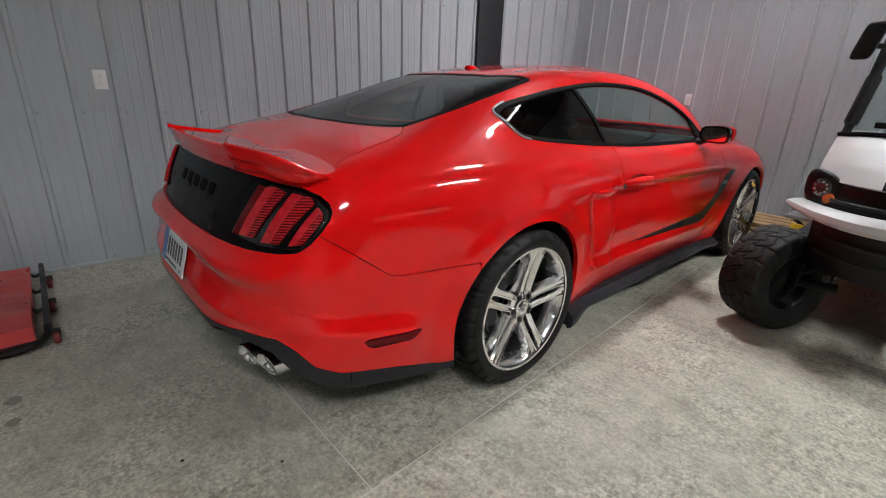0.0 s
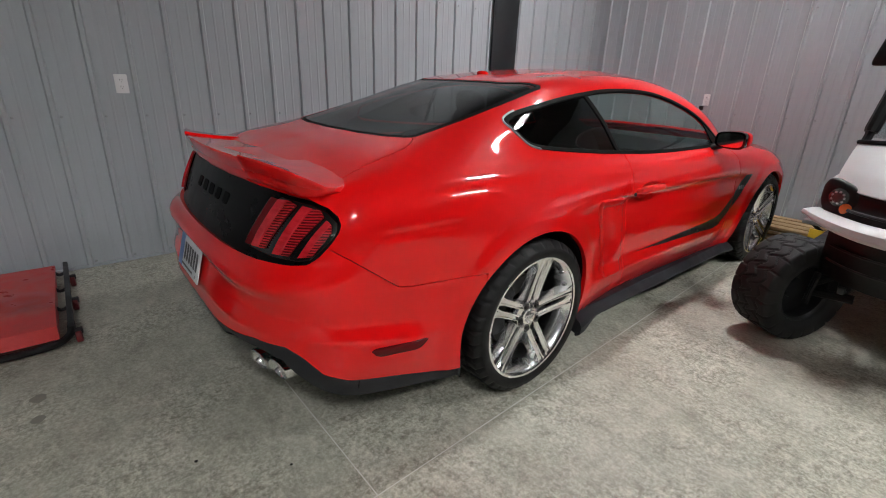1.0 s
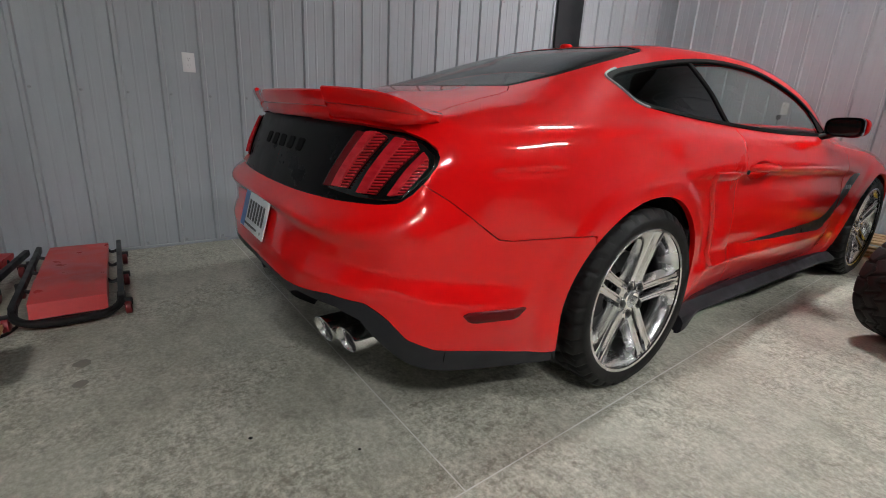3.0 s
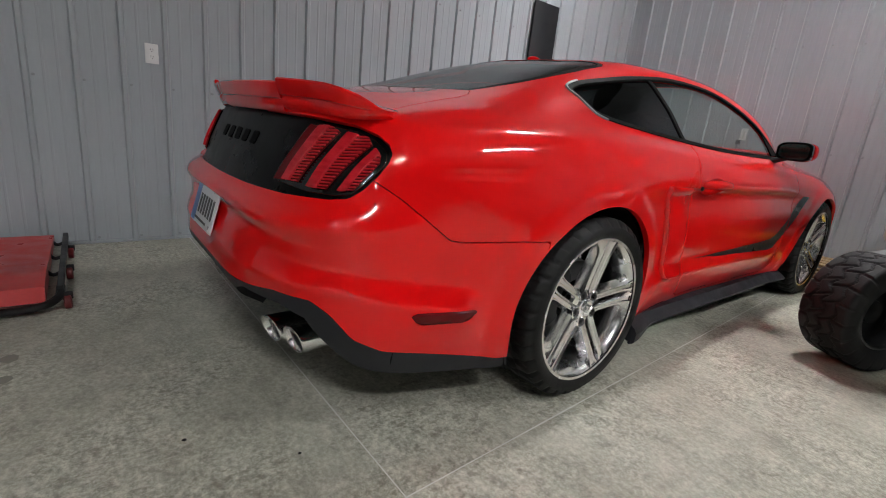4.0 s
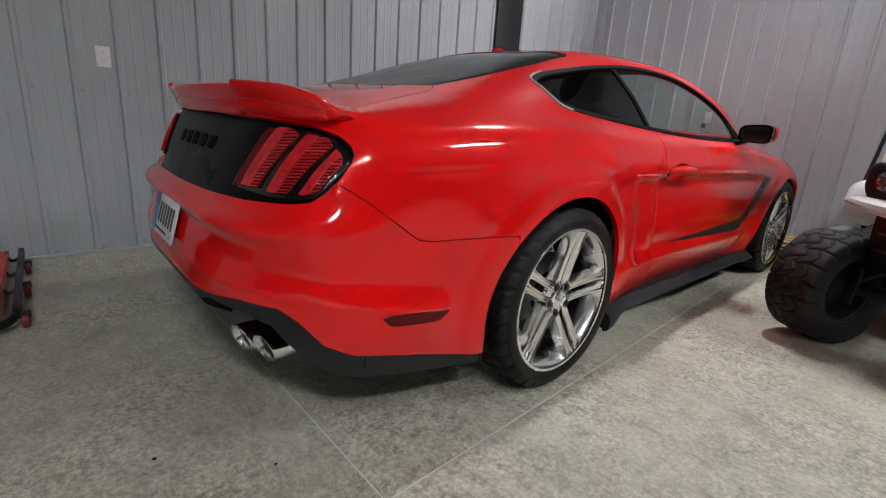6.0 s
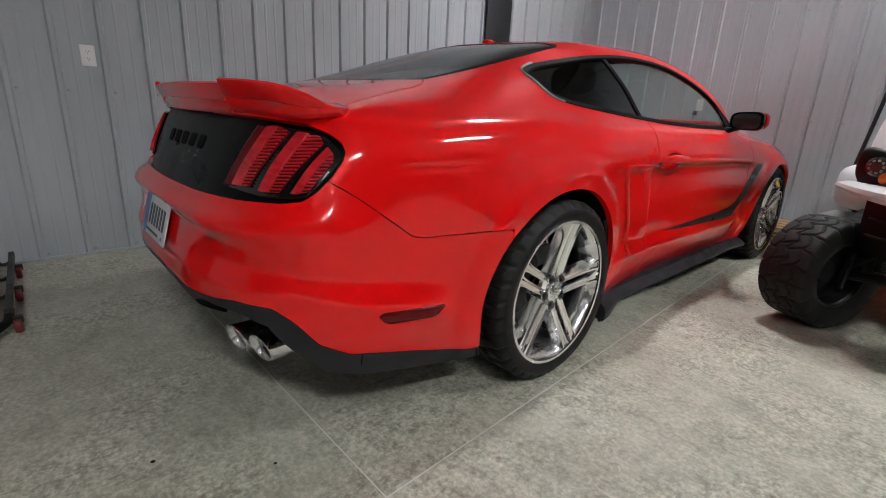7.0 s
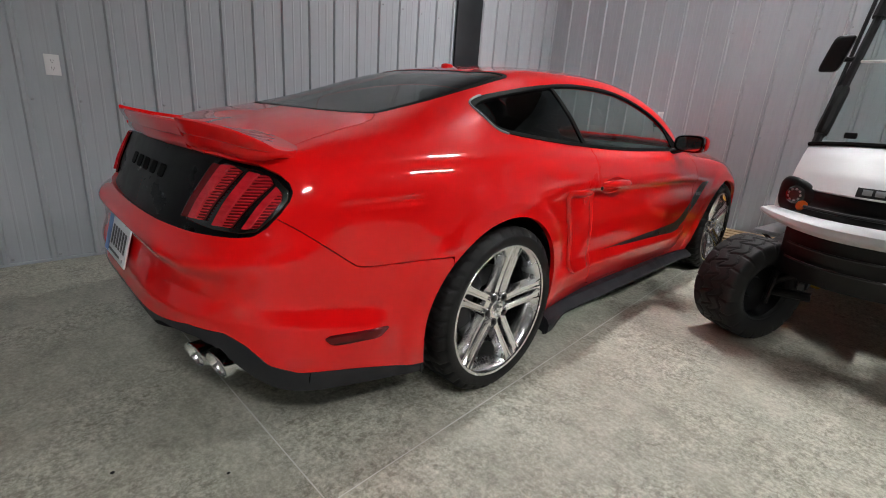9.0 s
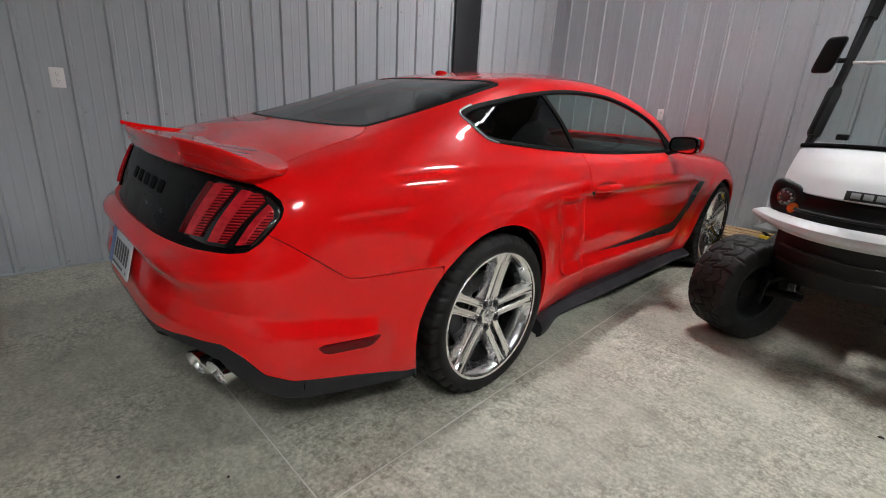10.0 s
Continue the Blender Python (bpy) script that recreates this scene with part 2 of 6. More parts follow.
def tube(bm, path, radius, sides=10, cap=True, flat=1.0):
    """A round bar along a path of points; radius a number or one per point."""
    path = [Vector(p) for p in path]
    rings, up = [], Vector((0, 0, 1))
    for i, p in enumerate(path):
        ahead = (path[min(i + 1, len(path) - 1)] - path[max(i - 1, 0)]).normalized()
        side = ahead.cross(up)
        if side.length < 0.2:
            side = ahead.cross(Vector((0, 1, 0)))
        side.normalize()
        top = side.cross(ahead)
        r = radius[i] if isinstance(radius, (list, tuple)) else radius
        rings.append([bm.verts.new(p + r * (math.cos(a) * side + flat * math.sin(a) * top)) for a in (2 * math.pi * k / sides for k in range(sides))])
    for a, b in zip(rings, rings[1:]):
        for k in range(sides):
            bm.faces.new((a[k], a[(k + 1) % sides], b[(k + 1) % sides], b[k]))
    if cap:
        bm.faces.new(rings[0][::-1])
        bm.faces.new(rings[-1])
    return rings


def lathe(bm, profile, m, seg=64, bumpy=None, close=False):
    """Turns a profile of (radius, along) about m's z axis. bumpy(angle, i) is added to the radius."""
    rings = []
    for s in range(seg):
        a = 2 * math.pi * s / seg
        ring = []
        for i, (r, h) in enumerate(profile):
            rr = r + (bumpy(a, i) if bumpy else 0)
            ring.append(bm.verts.new(m @ Vector((rr * math.cos(a), rr * math.sin(a), h))))
        rings.append(ring)
    n = len(profile)
    for s in range(seg):
        a, b = rings[s], rings[(s + 1) % seg]
        for i in range(n if close else n - 1):
            bm.faces.new((a[i], b[i], b[(i + 1) % n], a[(i + 1) % n]))


def plate_of(bm, outline, m, depth, bevel=0.0):
    """A flat plate with the outline given in m's x and y, with its thickness along m's z."""
    lower = [bm.verts.new(m @ Vector((x, y, 0))) for x, y in outline]
    upper = [bm.verts.new(m @ Vector((x, y, depth))) for x, y in outline]
    n = len(outline)
    faces = [bm.faces.new(lower[::-1]), bm.faces.new(upper)]
    faces += [bm.faces.new((lower[i], lower[(i + 1) % n], upper[(i + 1) % n], upper[i])) for i in range(n)]
    if bevel:
        bmesh.ops.bevel(bm, geom=list(faces[1].edges), offset=bevel, segments=2, profile=0.5, affect="EDGES")
    return faces


def smooth_line(points, n, closed=False):
    """n points on a Catmull-Rom curve through those given."""
    p = [np.array(q, float) for q in points]
    out, spans = [], len(p) if closed else len(p) - 1
    for k in range(n):
        t = k * spans / (n if closed else n - 1)
        i = min(int(t), spans - 1)
        f = t - i
        g = (lambda j: p[j % len(p)]) if closed else (lambda j: p[max(0, min(j, len(p) - 1))])
        a, b, c, d = g(i - 1), g(i), g(i + 1), g(i + 2)
        out.append(0.5 * (2 * b + (c - a) * f + (2 * a - 5 * b + 4 * c - d) * f * f + (3 * b - a - 3 * c + d) * f**3))
    return out


# ---- the hall: floor, walls, ceiling, lamps ----
def slab(name, lo, hi, mat, label, category="wall"):
    bm = bmesh.new()
    box(bm, lo, hi)
    return tagged(part(name, bm, mat, None, smooth=False), label, category, kind="structure")


floor = slab("floor", (WALL_X - 0.3, ROOM_Y - 0.2, -0.15), (ROOM_X + 0.2, WALL_Y + 0.3, 0), FLOOR, "mottled grey polished concrete floor with sawn joints", "floor")
wall_west = slab("wall_west", (WALL_X - 0.25, ROOM_Y - 0.2, -0.1), (WALL_X - 0.004, WALL_Y + 0.25, CEIL), WALL_FAR, "ribbed white steel liner wall beside the car")
wall_north = slab("wall_north", (WALL_X - 0.004, WALL_Y + 0.004, -0.1), (ROOM_X + 0.2, WALL_Y + 0.25, CEIL), WALL_FAR, "ribbed white steel liner wall ahead of the car")
# East and south walls and ceiling are unseen; dark colours hold back bounced light.
wall_east = slab("wall_east", (ROOM_X, ROOM_Y - 0.2, -0.1), (ROOM_X + 0.2, WALL_Y + 0.004, CEIL), WALL_FAR, "unseen dark grey wall, added to close the hall")
wall_south = slab("wall_south", (WALL_X - 0.004, ROOM_Y - 0.2, -0.1), (ROOM_X, ROOM_Y, CEIL), WALL_FAR, "unseen dark grey wall, added to close the hall")
ceiling = slab("ceiling", (WALL_X - 0.25, ROOM_Y - 0.2, CEIL), (ROOM_X + 0.2, WALL_Y + 0.25, CEIL + 0.1), CEILING, "dark grey ceiling of the hall, unseen, to keep the hall dim", "ceiling")

PITCH = 0.2286
RIB = ((0.0, 0.0), (0.009, 0.020), (0.029, 0.020), (0.038, 0.0), (0.092, 0.0), (0.096, 0.0016), (0.104, 0.0016), (0.108, 0.0), (0.158, 0.0), (0.162, 0.0016), (0.170, 0.0016), (0.174, 0.0))


def liner_mesh(ribs, height):
    """A liner sheet of so many ribs, which runs along x, stands along z and faces +y."""
    me, rows = bpy.data.meshes.new("liner_panel"), []
    for k in range(ribs):
        rows += [(k * PITCH + s, d) for s, d in RIB]
    rows.append((ribs * PITCH, 0.0))
    verts = [(s, d, z) for s, d in rows for z in (0.012, height)]
    faces = [(2 * i + 2, 2 * i, 2 * i + 1, 2 * i + 3) for i in range(len(rows) - 1)]
    me.from_pydata(verts, [], faces)
    me.materials.append(LINER)
    return me


SHEET = liner_mesh(4, CEIL - 0.02)
RIB_Y, RIB_X = -1.197, -1.557          # where one rib of each wall begins


def screw_mesh():
    bm = bmesh.new()
    lathe(bm, [(0.0085, 0.0), (0.0085, 0.002), (0.005, 0.0035), (0.005, 0.007), (0.0001, 0.008)], Matrix.Identity(4), 8)
    me = bpy.data.meshes.new("screw")
    bm.to_mesh(me)
    bm.free()
    me.materials.append(SCREW)
    return me


SCREW_MESH = screw_mesh()


def child(name, me, parent, m):
    ob = new(name, me)
    ob.parent = parent
    ob.matrix_local = m
    return ob


# sheets on the west wall run along +y and face +x; those on the north wall run along +x and face -y
y0 = RIB_Y - 8 * 4 * PITCH
while y0 < WALL_Y - 0.02:
    child("liner_panel", SHEET, wall_west, Matrix(((0, 1, 0, WALL_X), (1, 0, 0, y0), (0, 0, 1, 0), (0, 0, 0, 1))))
    y0 += 4 * PITCH
x0 = RIB_X - 4 * PITCH
while x0 < ROOM_X - 0.1:
    child("liner_panel", SHEET, wall_north, Matrix(((1, 0, 0, x0), (0, -1, 0, WALL_Y), (0, 0, 1, 0), (0, 0, 0, 1))))
    x0 += 4 * PITCH
for z in (0.035, 0.99, 1.95, 2.9):
    for k in range(-8, 25):
        y = RIB_Y + k * PITCH + 0.052
        if y < WALL_Y - 0.05:
            child("screw", SCREW_MESH, wall_west, Matrix(((0, 0, 1, WALL_X), (1, 0, 0, y), (0, 1, 0, z), (0, 0, 0, 1))))
    for k in range(-1, 20):
        x = RIB_X + k * PITCH + 0.052
        child("screw", SCREW_MESH, wall_north, Matrix(((1, 0, 0, x), (0, 0, -1, WALL_Y), (0, 1, 0, z + 0.05), (0, 0, 0, 1))))

bm = bmesh.new()
box(bm, (WALL_X, ROOM_Y, 0.0005), (WALL_X + 0.022, WALL_Y, 0.016), 0.003)
tagged(part("trim", bm, LINER, None), "white steel base trim along the liner wall", "trim", kind="structure")
bm = bmesh.new()
box(bm, (WALL_X + 0.0225, WALL_Y - 0.022, 0.0005), (ROOM_X, WALL_Y, 0.016), 0.003)
tagged(part("trim", bm, LINER, None), "white steel base trim along the liner wall", "trim", kind="structure")


def joint(a, b, width=0.005):
    bm = bmesh.new()
    a, b = Vector(a), Vector(b)
    side = (b - a).cross(Vector((0, 0, 1))).normalized() * width / 2
    n = 40
    rnd = random.Random(4)
    rows = []
    for i in range(n + 1):
        p = a.lerp(b, i / n)
        w = side * (0.75 + 0.5 * rnd.random())
        rows.append((bm.verts.new(p - w + Vector((0, 0, 0.0012))), bm.verts.new(p + w + Vector((0, 0, 0.0012)))))
    for (p, q), (r, s) in zip(rows, rows[1:]):
        bm.faces.new((p, q, s, r))
    ob = part("floor_joint", bm, SAW, floor, "pale filled saw joint", smooth=False)


joint((1.02, -0.846, 0), (-1.86, -0.862, 0))
joint((1.028, -1.05, 0), (0.765, WALL_Y - 0.03, 0))


def strip_lamp(x, y, half=1.22):
    lamp = empty("ceiling_light", (x, y, CEIL), label="long white strip light fixture under the ceiling", category="ceiling light", group="strip lights")
    bm = bmesh.new()
    box(bm, (x - 0.10, y - half, CEIL - 0.07), (x + 0.10, y + half, CEIL - 0.002), 0.008)
    part("housing", bm, WHITE_PLASTIC, lamp)
    # Shades and louvre blades are added to keep light off the upper walls.
    for s in (-1, 1):
        bm = bmesh.new()
        box(bm, (x + s * 0.108 - 0.004, y - half, CEIL - 0.096), (x + s * 0.108 + 0.004, y + half, CEIL - 0.02), 0.002)
        part("added_side_shade", bm, WALL_FAR, lamp, "grey side shade, added to cut the light on the walls")
    cells = round(2 * half / 0.125)
    for k in range(cells + 1):
        bm = bmesh.new()
        yk = y - half + 0.004 + (2 * half - 0.008) * k / cells
        box(bm, (x - 0.103, yk - 0.002, CEIL - 0.165), (x + 0.103, yk + 0.002, CEIL - 0.076), 0)
        part("added_louvre", bm, WALL_FAR, lamp, smooth=False)
    for s in (-0.045, 0.045):
        bm = bmesh.new()
        box(bm, (x + s - 0.034, y - half + 0.03, CEIL - 0.0745), (x + s + 0.034, y + half - 0.03, CEIL - 0.0725))
        part("diffuser", bm, LAMP, lamp, "glowing white diffuser", smooth=False)


for lx, ly in ((0.50, 2.30), (4.3, 2.30), (4.6, -2.6)):
    strip_lamp(lx, ly, 0.40 if lx < 1 else 0.66)
# Unseen fixtures farther back, added as fill for the tail and west wall.
for lx, ly in ((4.6, -8.2), (9.4, -8.2)):
    strip_lamp(lx, ly)

# dark crumbs and stains on the concrete
for k, (x, y, r) in enumerate(((0.505, -1.276, 0.007), (0.721, -1.018, 0.006), (-0.238, -1.695, 0.030), (-0.087, -1.700, 0.028), (2.151, 0.991, 0.012))):
    rnd = random.Random(20 + k)
    bm = bmesh.new()
    ring = [bm.verts.new((x + r * (0.7 + 0.5 * rnd.random()) * math.cos(a), y + r * (0.7 + 0.5 * rnd.random()) * math.sin(a), 0.0012)) for a in (2 * math.pi * i / 9 for i in range(9))]
    top = bm.verts.new((x, y, 0.0014 if k in (2, 3) else 0.005))
    for i in range(9):
        bm.faces.new((ring[i], ring[(i + 1) % 9], top))
    part("stain", bm, TYRE if k in (0, 1, 4) else STAIN, floor, "small dark stain")


def outlet(name_label, m):
    """A duplex wall socket: plate with two sockets, each with its slots, facing m's z."""
    ob = empty("wall_outlet", m.translation, label=name_label, category="outlet")
    bm = bmesh.new()
    box(bm, (-0.036, -0.058, 0), (0.036, 0.058, 0.006), 0.0025, m)
    part("cover_plate", bm, WHITE_PLASTIC, ob)
    for dy in (-0.020, 0.020):
        bm = bmesh.new()
        plate_of(bm, [(0.0165 * math.cos(a) * (1.0), dy + 0.0145 * math.sin(a)) for a in (2 * math.pi * k / 16 for k in range(16))], m @ Matrix.Translation((0, 0, 0.006)), 0.002)
        face = part("socket", bm, WHITE_PLASTIC, ob)
        # Raised black pieces stand for the shaded holes of slots and earth pin.
        for sx, h in ((-0.0063, 0.0045), (0.0063, 0.0036)):
            bm = bmesh.new()
            box(bm, (sx - 0.0011, dy + 0.001 - h + 0.003, 0.0081), (sx + 0.0011, dy + 0.001 + h + 0.003, 0.0088), 0, m)
            part("slot", bm, BLACK_SATIN, ob)
        bm = bmesh.new()
        plate_of(bm, [(0.0024 * math.cos(a), dy - 0.0075 + 0.0024 * math.sin(a)) for a in (2 * math.pi * k / 8 for k in range(8))], m @ Matrix.Translation((0, 0, 0.0081)), 0.0008)
        part("earth_hole", bm, BLACK_SATIN, ob)


outlet("white duplex socket on the ribbed liner wall", Matrix(((0, 0, 1, WALL_X + 0.0035), (1, 0, 0, -1.028), (0, 1, 0, 1.190), (0, 0, 0, 1))))
outlet("white duplex socket on the wall ahead of the car", Matrix(((1, 0, 0, -0.210), (0, 0, -1, WALL_Y - 0.0035), (0, 1, 0, 1.170), (0, 0, 0, 1))))
plug = empty("plug_adaptor", (-0.245, WALL_Y, 1.085), label="small black plug adaptor on the wall under the socket", category="plug")
bm = bmesh.new()
box(bm, (-0.262, WALL_Y - 0.042, 1.062), (-0.228, WALL_Y - 0.001, 1.108), 0.006)
part("body", bm, BLACK_SATIN, plug)
bm = bmesh.new()
tube(bm, smooth_line([(-0.245, WALL_Y - 0.030, 1.064), (-0.247, WALL_Y - 0.034, 0.98), (-0.255, WALL_Y - 0.026, 0.70), (-0.25, WALL_Y - 0.028, 0.30), (-0.24, WALL_Y - 0.030, 0.012)], 18), 0.003, 6)
part("cord", bm, BLACK_SATIN, plug)

# dark steel post against the liner wall
post = empty("steel_post", (WALL_X, 2.465, 0), label="charcoal painted steel post against the liner wall", category="post")
bm = bmesh.new()
box(bm, (WALL_X + 0.021, 2.277, 0.0), (WALL_X + 0.047, 2.640, 2.24), 0.004)
part("board", bm, POST, post)


# ---- the car: one smooth hull, cut into its panels ----
# Sections from the rear centre round the corner and along the side to the nose. Each runs from the sill to the ridge:
# bottom, lip, low, mid, under crease, crease, upper side, shoulder, belt, glass, rail, roof, ridge.
def rear(x, ys, zs, inner):
    """A section across the tail: y and z for nine levels at about the same x, then the deck to the ridge."""
    return [(x * k, y, z) for k, y, z in zip((0.96, 0.99, 1.0, 1.02, 1.01, 0.99, 0.98, 0.95, 0.91), ys, zs)] + inner


def side(y, xs, zs, lean=0.0):
    return [(x, y + lean * max(0.0, (i - 6) / 6), z) for i, (x, z) in enumerate(zip(xs, zs))]


SECTIONS = [
    rear(0.0, (-0.99, -1.075, -1.100, -1.075, -1.085, -1.055, -1.010, -0.965, -0.945), (0.30, 0.37, 0.48, 0.62, 0.668, 0.705, 0.82, 0.935, 0.955),
         [(0, -0.92, 0.966), (0, -0.88, 0.976), (0, -0.83, 0.988), (0, -0.77, 1.000)]),
    rear(0.33, (-0.98, -1.060, -1.085, -1.072, -1.078, -1.045, -1.000, -0.950, -0.930), (0.29, 0.36, 0.48, 0.61, 0.668, 0.706, 0.82, 0.935, 0.955),
         [(0.25, -0.905, 0.967), (0.18, -0.87, 0.978), (0.09, -0.82, 0.991), (0, -0.75, 1.005)]),
    rear(0.60, (-0.92, -0.985, -1.015, -1.025, -1.035, -0.992, -0.950, -0.898, -0.880), (0.24, 0.31, 0.46, 0.60, 0.675, 0.716, 0.82, 0.932, 0.955),
         [(0.44, -0.86, 0.972), (0.31, -0.83, 0.985), (0.16, -0.79, 0.998), (0, -0.71, 1.014)]),
    rear(0.757, (-0.84, -0.885, -0.900, -0.910, -0.920, -0.890, -0.850, -0.795, -0.775), (0.19, 0.26, 0.44, 0.60, 0.690, 0.735, 0.835, 0.930, 0.957),
         [(0.52, -0.75, 0.985), (0.38, -0.72, 1.002), (0.19, -0.69, 1.018), (0, -0.64, 1.030)]),
    side(-0.72, (0.790, 0.812, 0.822, 0.828, 0.828, 0.822, 0.805, 0.765, 0.705, 0.57, 0.43, 0.215, 0), (0.185, 0.26, 0.42, 0.60, 0.70, 0.77, 0.86, 0.932, 0.968, 1.005, 1.026, 1.042, 1.050), 0.14),
    side(-0.45, (0.842, 0.865, 0.878, 0.884, 0.882, 0.875, 0.856, 0.815, 0.745, 0.615, 0.49, 0.25, 0), (0.185, 0.26, 0.42, 0.60, 0.70, 0.78, 0.87, 0.942, 0.984, 1.035, 1.062, 1.080, 1.088), 0.05),
    side(0.0, (0.895, 0.922, 0.940, 0.945, 0.938, 0.926, 0.898, 0.852, 0.775, 0.645, 0.505, 0.26, 0), (0.185, 0.26, 0.42, 0.60, 0.71, 0.79, 0.882, 0.950, 1.000, 1.098, 1.165, 1.205, 1.220)),
    side(0.42, (0.850, 0.876, 0.895, 0.903, 0.896, 0.908, 0.890, 0.855, 0.795, 0.675, 0.52, 0.28, 0), (0.185, 0.26, 0.42, 0.60, 0.770, 0.800, 0.880, 0.940, 0.985, 1.130, 1.262, 1.305, 1.317)),
    side(0.95, (0.795, 0.830, 0.866, 0.882, 0.880, 0.902, 0.888, 0.862, 0.815, 0.705, 0.572, 0.31, 0), (0.195, 0.265, 0.42, 0.60, 0.765, 0.795, 0.872, 0.925, 0.962, 1.125, 1.283, 1.353, 1.370)),
    side(1.50, (0.795, 0.830, 0.864, 0.878, 0.877, 0.899, 0.885, 0.860, 0.815, 0.722, 0.605, 0.33, 0), (0.195, 0.265, 0.42, 0.60, 0.750, 0.780, 0.858, 0.912, 0.950, 1.09, 1.255, 1.342, 1.362)),
    side(2.0, (0.805, 0.838, 0.872, 0.888, 0.878, 0.900, 0.884, 0.855, 0.805, 0.745, 0.665, 0.37, 0), (0.19, 0.265, 0.42, 0.60, 0.735, 0.765, 0.840, 0.893, 0.930, 1.00, 1.095, 1.185, 1.210)),
    side(2.4, (0.835, 0.865, 0.902, 0.915, 0.910, 0.900, 0.872, 0.830, 0.760, 0.68, 0.58, 0.30, 0), (0.19, 0.265, 0.42, 0.60, 0.70, 0.752, 0.826, 0.878, 0.912, 0.935, 0.955, 0.985, 0.992)),
    side(2.75, (0.855, 0.890, 0.926, 0.934, 0.925, 0.905, 0.868, 0.818, 0.74, 0.66, 0.55, 0.30, 0), (0.19, 0.265, 0.42, 0.60, 0.70, 0.752, 0.812, 0.856, 0.888, 0.905, 0.920, 0.942, 0.948)),
    side(3.2, (0.78, 0.82, 0.862, 0.868, 0.858, 0.838, 0.800, 0.752, 0.69, 0.60, 0.50, 0.28, 0), (0.19, 0.265, 0.42, 0.58, 0.66, 0.71, 0.762, 0.800, 0.828, 0.846, 0.860, 0.880, 0.886)),
    [(0.60, 3.45, 0.19), (0.64, 3.50, 0.26), (0.665, 3.52, 0.42), (0.665, 3.52, 0.56), (0.65, 3.51, 0.63), (0.63, 3.49, 0.67), (0.60, 3.46, 0.71), (0.56, 3.43, 0.74), (0.52, 3.41, 0.76), (0.45, 3.40, 0.775), (0.36, 3.39, 0.788), (0.20, 3.38, 0.802), (0, 3.38, 0.81)],
    [(0, 3.60, 0.19), (0, 3.66, 0.26), (0, 3.68, 0.42), (0, 3.67, 0.56), (0, 3.66, 0.63), (0, 3.64, 0.67), (0, 3.61, 0.71), (0, 3.58, 0.735), (0, 3.56, 0.75), (0, 3.54, 0.76), (0, 3.52, 0.766), (0, 3.50, 0.772), (0, 3.48, 0.777)],
]


def spline(knots, values, at):
    """A natural cubic through values at knots, for all columns at once."""
    n, h = len(knots), np.diff(knots)
    a, rhs = np.zeros((n, n)), np.zeros_like(values)
    a[0, 0] = a[-1, -1] = 1
    for i in range(1, n - 1):
        a[i, i - 1], a[i, i], a[i, i + 1] = h[i - 1], 2 * (h[i - 1] + h[i]), h[i]
        rhs[i] = 6 * ((values[i + 1] - values[i]) / h[i] - (values[i] - values[i - 1]) / h[i - 1])
    m = np.linalg.solve(a, rhs)
    k = np.clip(np.searchsorted(knots, at) - 1, 0, n - 2)
    t, hk = (at - knots[k])[:, None], h[k][:, None]
    b = (values[k + 1] - values[k]) / hk - hk * (2 * m[k] + m[k + 1]) / 6
    return values[k] + b * t + m[k] / 2 * t**2 + (m[k + 1] - m[k]) / (6 * hk) * t**3


def hull(nu=460, per=13):
    """The right half of the hull as a grid of points and normals."""
    s = np.array(SECTIONS, float)
    flip = np.array([-1, 1, 1.0])
    s = np.concatenate([s[1:2] * flip, s, s[-2:-1] * flip])
    steps = np.linalg.norm(np.diff(s[:, 3], axis=0), axis=1)
    knots = np.r_[0, np.cumsum(steps)]
    at = np.linspace(knots[1], knots[-2], nu)
    lines = spline(knots, s.reshape(len(s), -1), at).reshape(nu, -1, 3)
    mean = np.linalg.norm(np.diff(s[4:12], axis=1), axis=2).mean(0)
    vk = np.r_[0, np.cumsum(mean)]
    va = np.concatenate([np.linspace(vk[i], vk[i + 1], per, endpoint=False) for i in range(len(vk) - 1)] + [[vk[-1]]])
    grid = np.stack([spline_v(vk, line, va) for line in lines])
    grid[..., 0] = np.maximum(grid[..., 0], 0)
    grid[0, :, 0] = grid[-1, :, 0] = grid[:, -1, 0] = 0
    return grid


def spline_v(knots, line, at):
    """Catmull-Rom with uneven knots up a section."""
    h = np.diff(knots)
    d = np.diff(line, axis=0) / h[:, None]
    s = np.zeros_like(line)
    s[0], s[-1] = d[0], d[-1]
    s[1:-1] = (d[:-1] * h[1:, None] + d[1:] * h[:-1, None]) / (h[1:] + h[:-1])[:, None]
    k = np.clip(np.searchsorted(knots, at) - 1, 0, len(knots) - 2)
    t, hk = ((at - knots[k]) / h[k])[:, None], h[k][:, None]
    return line[k] * (1 + 2 * t) * (1 - t) ** 2 + hk * s[k] * t * (1 - t) ** 2 + line[k + 1] * t**2 * (3 - 2 * t) + hk * s[k + 1] * t**2 * (t - 1)


def bell(d, w):
    return np.exp(-((d / w) ** 2))


def step(a, b, v):
    t = np.clip((v - a) / (b - a), 0, 1)
    return t * t * (3 - 2 * t)


